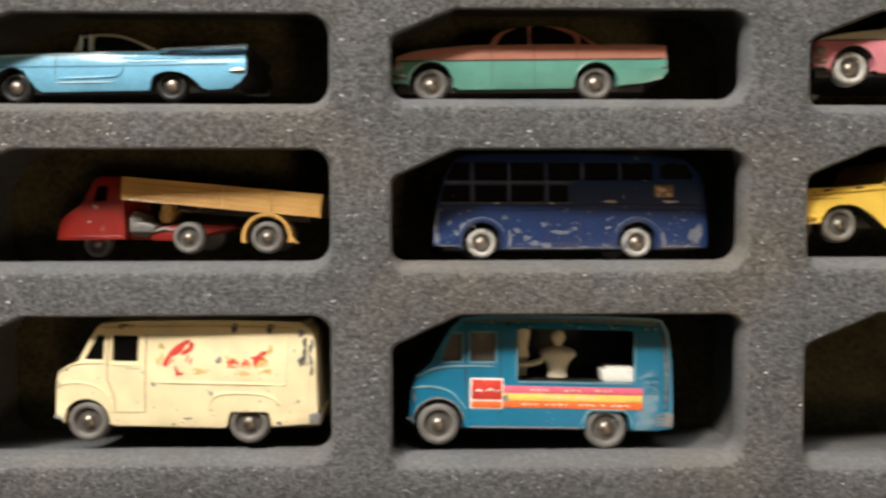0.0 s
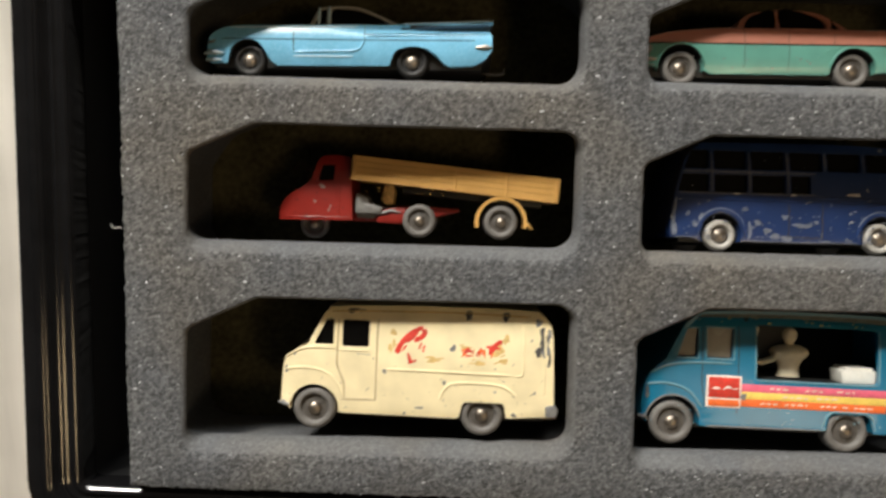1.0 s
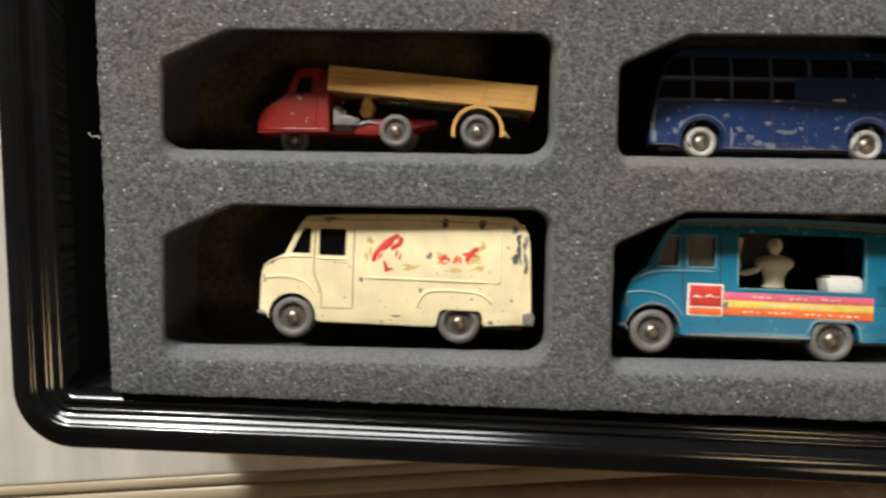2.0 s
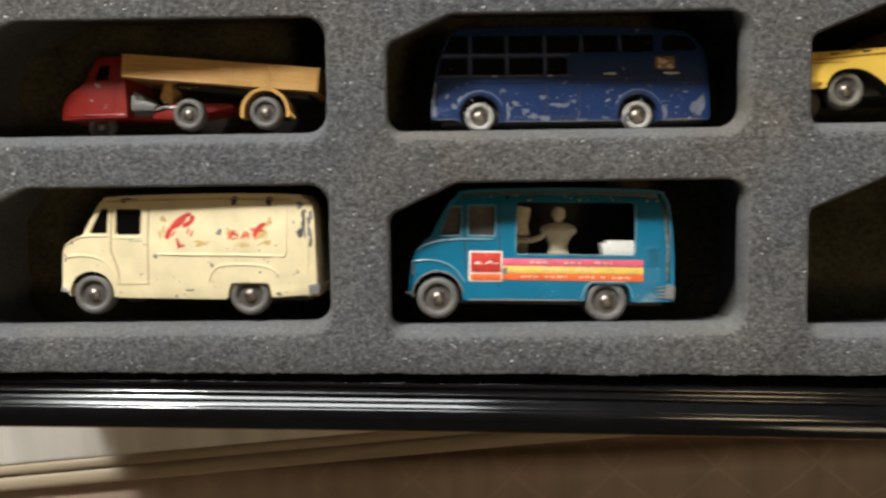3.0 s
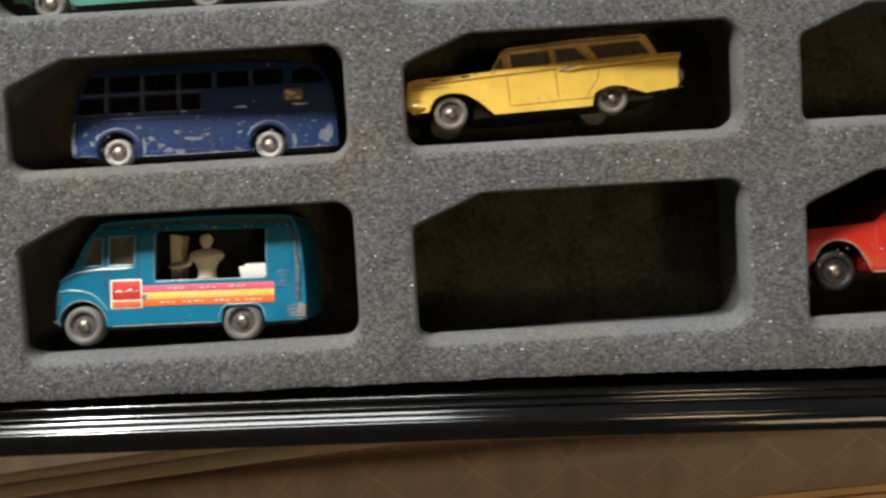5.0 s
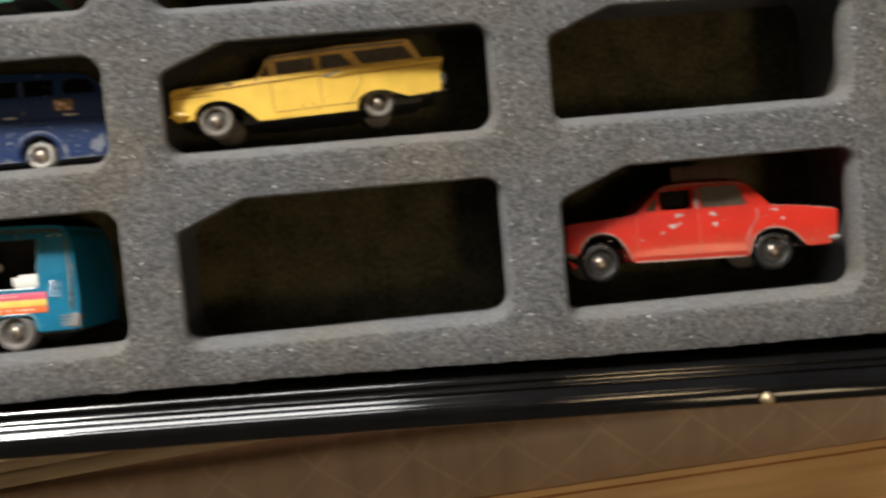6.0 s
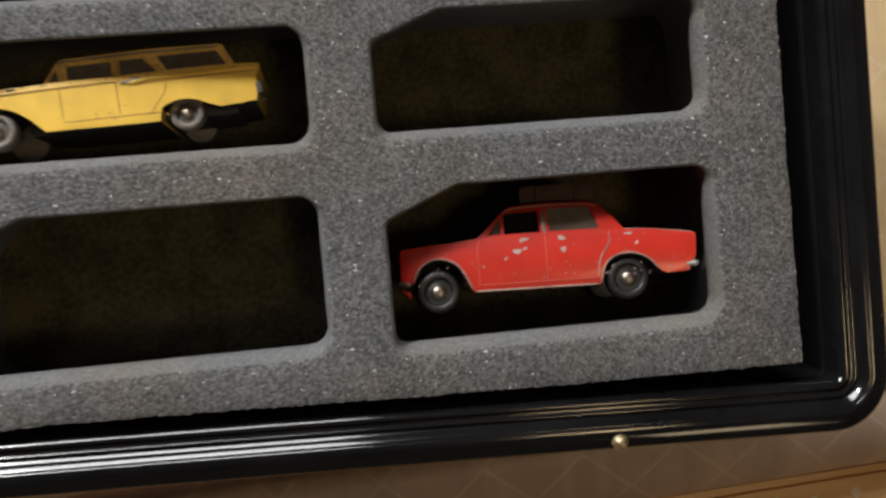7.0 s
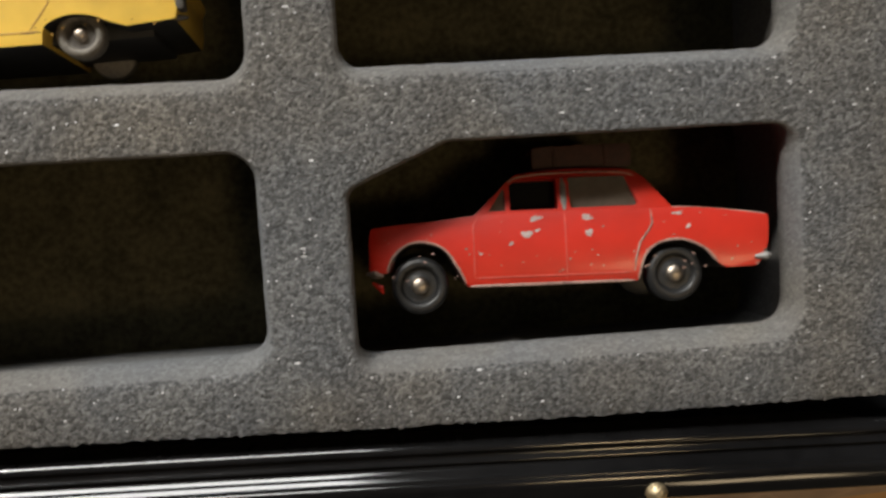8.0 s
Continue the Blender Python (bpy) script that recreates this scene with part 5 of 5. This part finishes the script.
    blobs("worn_patch", [(30.8, 9.6, 1.4, 0.35), (3.4, 9.2, 0.7, 0.2), (45.2, 9.6, 2.6, 0.22), (16.6, 9.2, 0.6, 0.2)], lambda x, y: crown(x, y) + 0.15, DECAL_WHITE, c, 13, "white chipped transfer")
    slab("faded_transfer", rect(41.4, 46.0, 10.6, 13.6, 0.4), crown(44, 12) + 0.18, crown(44, 12) - 0.6, DULL_TRANSFER, c, "faded brown transfer", r=0.05)
    blobs("transfer_scrap", [(43.0, 12.4, 1.2, 0.9), (44.9, 11.2, 0.9, 0.5), (42.4, 11.2, 0.6, 0.4)], lambda x, y: crown(44, 12) + 0.16, DECAL_PALE, c, 41, "pale scrap of the transfer")
    specks("chip_scatter", 150, -10.5, 53.5, -1.4, 8.4, 0.24, crown, BLUE_WORN, c, 37, "fine chips down to bare metal")
    specks("chip_scatter", 36, -8, 52, 9.0, 20, 0.14, crown, RUBBED_NAVY, c, 38, "fine rubbed specks")
    rods("front_edge", [[(-10.9, -0.4), (-10.7, 5), (-10.2, 8.2)]], 0.4, crown, BLUE_WORN, c, "front edge worn to bare metal", flat=0.6)
    rods("skirt_edge", [[(5.2, -1.4), (20, -1.5), (32, -1.4)], [(42.4, -1.3), (53, -1.2)], [(-10.6, -0.7), (-5.2, -0.8)]], 0.16, crown, RUBBED_NAVY, c, "skirt rubbed grey")
    slab("base_plate", rect(-9, 52, -1.9, 3), -2.4, -W + 2.4, DARK_BASE_SHADE, c, "black base plate")
    rods("window_pillar", [[(x, 9.6), (x, 19.0)] for x in (-2.2, 6.5, 15.4)] + [[(x, 14.8), (x, 19.0)] for x in (24.15, 33.25)], 0.26, crown, RUBBED_NAVY, c, "window pillar rubbed grey", flat=0.6)
    rods("window_rail", [[(-9.0, 14.2), (22, 14.2)], [(-9.8, 9.3), (22, 9.3)]], 0.2, crown, RUBBED_NAVY, c, "rail rubbed grey", flat=0.6)
    four_wheels(c, 37.2, 3.5, W, PALE_WHEEL, z=-0.2, y1=-0.2, y2=-0.2, dome=1.5)


def ice_cream_van():
    c = car("toy_van", -1.8, -49.3, -7.2, -1.3, "teal die-cast toy ice cream van with an open hatch", rx=-3.0, ry=-1.0, size=0.99)
    W = 26
    crown = lambda x, y: -0.007 * max(0, y - 10) ** 2 - 0.06 * max(0, y - 22) ** 2 - 0.004 * max(0, -x - 1) ** 3 - 0.03 * max(0, x - 49) ** 2
    top = spline([(-6.9, 1.4), (-6.7, 6), (-6.1, 9), (-4.2, 12.4), (-1.9, 14.4)]) + spline([(-1.7, 14.8), (1.7, 21.5), (4, 24), (7, 25.6), (28, 26.3), (50, 26), (53, 24.4), (54.3, 21), (55.2, 10), (55.3, -0.2)])
    low = [(46, -0.4)] + rounded([(45.2, -0.3), (44.2, 3.7), (35.2, 3.7), (34.4, -0.2)], [0, 1.6, 1.6, 0], 4) + [(33.6, -0.2), (7.2, -0.5)] + arch(0, 0.2, 5.9, -0.2) + [(-6.2, 0.5)]
    front = [rounded([(0.4, 14.9), (5.1, 14.9), (5.2, 21.4), (2.7, 21.3)], 0.3, 3), rect(7.2, 13.1, 14.9, 21.7, 0.5)]
    hatch = rect(18.3, 45.9, 10.5, 22.8, 0.9)
    # the side is a thin wall, so that the hatch opens into the van
    bm = shell(top + low, 1.3, front + [hatch], r=0.3, crown=lambda x, y: 0.0)
    for v in bm.verts:
        v.co.z += crown(v.co.x, v.co.y)
    part("side_wall", bm, TEAL, c)
    bm = shell(top + low, 1.3, front, r=0.3, crown=lambda x, y: 0.0)
    for v in bm.verts:
        v.co.z = -W + 1.3 + v.co.z - crown(v.co.x, v.co.y)
    part("far_side_wall", bm, TEAL, c)
    bm = bmesh.new()
    o = ccw(tidy(top + low))
    rows = [ring(bm, offset(o, -0.15), -0.9), ring(bm, o, -2.4), ring(bm, offset(o, 0.1), -W / 2), ring(bm, o, -W + 2.4), ring(bm, offset(o, -0.15), -W + 0.9)]
    for a, b in zip(rows, rows[1:]):
        bridge(bm, a, b)
    inner = [ring(bm, offset(o, -0.9), z) for z in (-0.9, -W + 0.9)]
    bridge(bm, inner[0], inner[1])
    bridge(bm, rows[0], inner[0])
    bridge(bm, rows[-1], inner[1])
    part("outer_skin", bm, TEAL, c, under=DARK_BASE_SHADE)
    panes(c, front, W, crown, GLASS_GREY, inset=0.9, label="brown-grey plastic window")
    rods("hatch_rim", [[(18.4, 10.4), (45.8, 10.4)], [(18.2, 10.6), (18.2, 22.6)], [(46.0, 10.6), (46.0, 22.6)]], 0.2, crown, PALE_TEAL, c, "hatch rim rubbed pale")
    # an added black sheet stands in for the unlit inside of the van
    slab("shade_lining", rect(17, 52, 1, 25, 0.3), -W + 3.5, -W + 2.2, DARK_BASE_SHADE, c)
    slab("counter", rect(17.5, 47, 9.6, 10.3, 0.2), -1.2, -W + 1.4, DARK_BASE_SHADE, c)
    slab("bulkhead", rect(15.6, 16.6, 1, 25, 0.2), -1.4, -W + 1.4, DARK_BASE_SHADE, c)
    slab("counter_box", rounded([(39.0, 10.4), (46.4, 10.4), (46.6, 13.4), (38.4, 13.4)], 0.3, 3), -2.2, -7.5, WHITE_PLASTIC, c, "white plastic counter box")
    slab("counter_box_lid", rect(39.8, 46.2, 13.3, 14.0, 0.2), -3.0, -8.5, WHITE_PLASTIC, c)
    part("cone_display", lathe([(0, 0), (0.8, -0.2), (1.4, -0.9), (1.5, -5), (0, -5.2)], steps=20), CREAM_PLASTIC, c, "cream moulded cone display", m=Matrix.Translation((0.0205, 0.0125, -0.009)))
    slab("freezer", rounded([(18.9, 10.4), (21.8, 10.4), (21.2, 14.0), (22.2, 15.0), (21.6, 17.4), (22.4, 21.8), (18.9, 22.4)], 0.5, 3), -9, -14, CREAM_PLASTIC, c, "cream moulded freezer column")
    rods("window_frame", [[(0.2, 14.7), (5.3, 14.7), (5.3, 21.6), (2.8, 21.6)], [(7.0, 14.7), (13.3, 14.7), (13.3, 21.9), (7.0, 21.9), (7.0, 14.7)]], 0.2, crown, PALE_TEAL, c, "window frame rubbed pale")
    rods("door_seam", [[(14.3, 2.4), (14.3, 22.6)], [(6.2, 22), (6.2, 9.4), (7.0, 4.4)]], 0.12, crown, SEAM, c, flat=0.5)
    slab("tail_lamp", rounded([(52.2, 0.2), (55.2, 0.4), (55.4, 3.4), (53.4, 4.0)], 0.5, 3), crown(54, 2) + 0.25, -2.6, WORN, c, "worn silver tail lamp")
    rods("rear_edge", [[(53.4, 4.6), (53.6, 12), (53.0, 20), (52.0, 23.4)]], 0.55, crown, RUBBED_TEAL_GREY, c, "rear edge rubbed grey", flat=0.6)
    # a dark strip paints the pocket's shade along the roof
    slab("roof_shade_strip", rounded([(5.0, 23.9), (17, 24.3), (28, 24.5), (40, 24.4), (51.8, 23.9), (50, 26.1), (28, 26.4), (7, 25.7)], 0.3, 3), crown(28, 25) + 0.9, -5.0, SHADED_TEAL, c, "dark strip painted as shade along the roof edge", r=0.1)
    specks("chip_scatter", 60, -5, 54, 0.0, 9, 0.16, crown, PALE_TEAL, c, 39, "tiny rubbed chips")
    specks("chip_scatter", 40, 4, 52, 23.2, 26, 0.3, lambda x, y: crown(x, y) + 0.1, STAIN, c, 40, "brown scuffs on the roof edge")
    rods("sill_step", [[(33.4, 0.3), (34.6, 3.2), (36.0, 4.2), (43.4, 4.2), (44.8, 3.0), (45.6, 0.2)]], 0.22, crown, PALE_TEAL, c)
    slab("sign_board", rect(7.2, 15.1, 4.0, 11.2, 0.2), 0.12, -0.4, DECAL_WHITE, c, "white-edged sign", r=0.04)
    slab("sign_field", rect(7.7, 14.7, 6.2, 10.8, 0.1), 0.18, -0.1, DECAL_RED, c, "red sign field", r=0.04)
    slab("sign_foot", rect(7.7, 14.7, 4.3, 5.8, 0.1), 0.18, -0.1, DECAL_ORANGE, c, "orange sign field", r=0.04)
    rods("sign_mark", [[(8.4, 8.2), (9.4, 8.4), (10.4, 8.1)], [(11.0, 8.2), (12.2, 8.7), (13.0, 8.3)], [(13.3, 8.2), (14.3, 8.4)]], 0.28, lambda x, y: 0.2, DECAL_WHITE, c, flat=0.15)
    for name, y0, y1, mat in (("pink_stripe", 7.75, 9.5, DECAL_PINK), ("yellow_stripe", 6.1, 7.75, DECAL_YELLOW), ("orange_stripe", 4.4, 6.1, DECAL_ORANGE)):
        slab(name, rect(15.1, 47.8, y0, y1, 0.05), 0.12, -0.3, mat, c, r=0.03)
    bars = [[(a, 8.65), (b, 8.65)] for a, b in ((21.5, 26.5), (29.5, 34), (36.5, 40.5))] + [[(a, 5.25), (b, 5.25)] for a, b in ((19.5, 23.5), (25, 30), (33, 36.5), (38, 39.5), (40.5, 45))] + [[(a, 6.95), (b, 6.95)] for a, b in ((24.5, 30), (32, 37))]
    rnd = random.Random(21)
    dashes = []
    for (a, y), (b, _) in bars:
        while a < b - 0.4:
            w = rnd.uniform(0.7, 1.3)
            dashes.append([(a, y + rnd.uniform(-0.12, 0.12)), (min(a + w, b), y + rnd.uniform(-0.12, 0.12))])
            a += w + 0.55
    rods("stripe_mark", dashes, 0.56, lambda x, y: 0.13, DECAL_PALE, c, "pale printed marks", flat=0.12)
    rods("vent_slat", [[(48.4, 8.2 + 0.62 * k), (51.8, 8.2 + 0.62 * k)] for k in range(7)], 0.2, crown, TEAL, c)
    rods("rear_ridge", [[(50.6, 0.8 + 0.8 * k), (55.0, 0.8 + 0.8 * k)] for k in range(4)], 0.22, crown, WORN, c, flat=0.6)
    rods("bonnet_ridge", [spline([(-5.4, 11.0), (-1.5, 13.0), (4.5, 13.8), (13.2, 13.9)], 4), spline([(-6.4, 8.4), (-2, 8.9), (3, 7.6), (6.6, 3.6)], 4)], 0.26, crown, PALE_TEAL, c, "ridge rubbed pale")
    rods("worn_edge", [[(7.3, -0.3), (33.6, -0.1)], arch(0, 0.2, 6.1, 1.0)], 0.2, crown, WORN, c, "edge worn to bare metal", flat=0.6)
    blobs("worn_patch", [(15.6, 6.6, 1.0, 0.8), (53.6, 8, 0.5, 1.8), (53.8, 16, 0.5, 3), (-5.8, 6.5, 0.5, 1.4)], lambda x, y: crown(x, y) + 0.1, WORN, c, 6, "chips down to bare metal")
    rods("front_bumper", [[(-7.6, 1.2), (-6.2, 1.2), (-5.6, 0.4)]], 0.6, crown, WORN, c)
    slab("base_plate", rect(-5, 53, -1.4, 3.6), -3.0, -W + 3.0, DARK_BASE_SHADE, c, "black base plate")
    four_wheels(c, 39.4, 5.0, W, GREY_WHEEL, z=-0.3, y2=-0.2)
    return c


def toy_figurine(van):
    """The moulded server in the hatch: one plain mesh."""
    bm = lathe([(0, 5.4), (1.1, 5.1), (1.7, 4.2), (1.65, 3.2), (1.3, 2.5), (0.95, 2.0), (1.0, 1.7), (2.4, 1.5), (3.9, 0.9), (4.5, 0.0), (4.1, -0.9), (3.2, -1.6), (2.7, -2.4), (2.3, -3.4), (2.4, -4.6), (2.7, -5.4), (0, -5.4)], steps=24)
    for v in bm.verts:
        v.co = Vector((28.9 + v.co.x * 1.0, 16.4 + v.co.z * 1.06, -7.6 + v.co.y * 0.62))
    tube(bm, [(26.2, 16.9), (24.6, 14.6), (22.2, 13.8), (19.4, 13.9)], 0.75, lambda x, y: -6.6)
    ob = part("toy_figurine", bm, CREAM_PLASTIC)
    ob.matrix_basis = van.matrix_basis.copy()
    return tagged(ob, "cream plastic toy vendor figurine in the van's hatch", "figurine")


def tipper_lorry():
    c = car("toy_lorry", -59.4, -5.9, -9.8, 0.3, "red three-wheeled die-cast toy lorry with a tan tipper body", ry=-1.5, size=0.984)
    W = 19
    cab_crown = lambda x, y: -1.2 - 0.03 * max(0, y - 6) ** 2 - 0.035 * max(0, -x - 24) ** 2
    cab = spline([(-32.6, -0.3), (-32.4, 2.4), (-30.8, 5.0), (-26.6, 7.4)], 5) + [(-24.9, 9), (-23.4, 13.6)] + spline([(-23.0, 14.1), (-21.5, 14.7), (-17.5, 14.6), (-16.2, 14.2)], 4) + [(-15.6, 6), (-15.3, -0.2)]
    hole = rounded([(-23.6, 8.7), (-19.7, 8.8), (-19.5, 12.5), (-22.5, 12.4)], 0.4, 3)
    part("cab", shell(cab, W, [hole], r=0.55, crown=cab_crown), CRIMSON, c)
    panes(c, [hole], W, cab_crown, SHADE_PANE, inset=1.2)
    rods("cab_edge", [[(-18.4, 0.4), (-18.2, 14.0)], [(-31.6, 0.5), (-15.6, 0.5)]], 0.14, cab_crown, CRIMSON, c)
    slab("chassis", rounded([(-15.5, -0.4), (-3, -0.4), (2, 0.4), (9.2, 2.2), (9.0, 2.9), (0, 3.4), (-5, 3.3), (-8, 2.6), (-15.4, 1.6)], 0.3, 3), -4.4, -W + 3.5, CRIMSON, c, r=0.4)
    slab("engine", rounded([(-14.8, 1.4), (-9.0, 1.4), (-8.4, 2.8), (-10.6, 3.6), (-13.0, 3.8), (-14.6, 6.0)], 0.5, 3), -2.0, -12, WORN, c, "bare metal engine block", r=0.4)
    slab("coupling", rounded([(-9.4, 5.0), (-8.2, 3.4), (-6.4, 3.6), (-6.0, 6.4), (-6.8, 9), (-8.2, 9)], 0.5, 3), -6, -12, STAIN, c, r=0.4)
    slab("gearbox", rounded([(-14.6, 0.4), (-10.8, 0.2), (-9.6, 1.6), (-11.4, 3.0), (-12.2, 5.2), (-14.8, 6.6)], 0.6, 3), -3.2, -11, GREY_WHEEL, c, "grimy cast gearbox", r=0.4)
    rods("brake_rod", [[(-10, 1.2), (-6.6, 2.2), (-4.4, 1.8)]], 0.35, lambda x, y: -2.6, WORN, c, "bare metal brake rod")
    slab("rear_frame", rounded([(-10, -0.6), (-3.4, -0.8), (-3.2, 2.6), (-9.4, 2.2)], 0.4, 3), -2.8, -W + 4, CRIMSON, c, r=0.4)
    # tipper body with planked sides
    flat = lambda x, y: 0.6
    bed = [(-15.6, 9.1), (31.1, 4.5), (31.7, 10.0), (-15.1, 14.6)]
    part("tipper_body", shell(bed, W + 1, r=0.3, crown=flat), TAN, c)
    ln = lambda f: [(-15.5 + 46.8 * 0.01, 9.1 + 5.5 * f - 0.05), (31.2, 4.5 + 5.5 * f)]
    rods("plank_edge", [ln(0.04), ln(0.27), ln(0.5), ln(0.73), ln(0.96)], 0.08, flat, TAN, c)
    rods("plank_gap", [ln(0.32), ln(0.55), ln(0.78)], 0.06, flat, OCHRE_SEAM_SHADE, c, flat=1.0)
    rods("side_post", [[(x, 9.1 - (x + 15.6) * 0.0985 + 0.1), (x + 0.3, 14.5 - (x + 15.6) * 0.0985)] for x in (-15.0, 8.0, 19.5, 30.6)], 0.3, flat, TAN, c)
    slab("trailer_frame", [(-4, 6.4), (28, 3.4), (28, 4.8), (-4, 7.9)], -3, -W + 3, DARK_BASE_SHADE, c)
    bm = bmesh.new()
    o, i = arch(18.5, 0, 5.9, -1.2), arch(18.5, 0, 5.1, -1.2)
    pts = ccw(tidy(o + i[::-1]))
    a, b = ring(bm, pts, 0.6), ring(bm, pts, -4.2)
    bridge(bm, a, b)
    fill(bm, a)
    fill(bm, b)
    part("mudguard", bm, TAN, c)
    rods("mudguard_tail", [[(23.9, 0.6), (24.6, -0.6), (25.6, -1.5)]], 0.5, lambda x, y: 0.1, TAN, c, flat=1.6)
    specks("chip_scatter", 40, -29, -16, 0.4, 13, 0.2, cab_crown, BLACKENED_RED, c, 42, "tiny dark chips")
    specks("chip_scatter", 30, -14, 30, 6, 10, 0.16, flat, OCHRE_SEAM_SHADE, c, 43, "tiny dark chips")
    slab("axle_block", rect(15.5, 21.5, -0.5, 5, 0.4), -4.5, -W + 4.5, DARK_BASE_SHADE, c)
    for x, r in ((0, 3.8), (18.45, 3.85)):
        wheel(c, x, 0, 0.3, r, GREY_WHEEL)
        wheel(c, x, 0, -W + 0.3, r, GREY_WHEEL, back=True)
    wheel(c, -25.2, -1.4, -7.6, 3.4, GREY_WHEEL)


blue_coupe()
two_tone_saloon(-3.3, 29.0, -6.4, 0.7, SEA_GREEN, SALMON, "sea green and salmon two-tone toy saloon, lying in foam")
two_tone_saloon(92.3, 32.6, -4.2, 0.7, ROSE, IVORY, "rose pink toy saloon with an ivory top, lying in foam", split=6.3, tyre=PALE_WHEEL)
tipper_lorry()
blue_bus()
yellow_wagon()
cream_van()
toy_figurine(ice_cream_van())
roof_luggage(red_saloon())
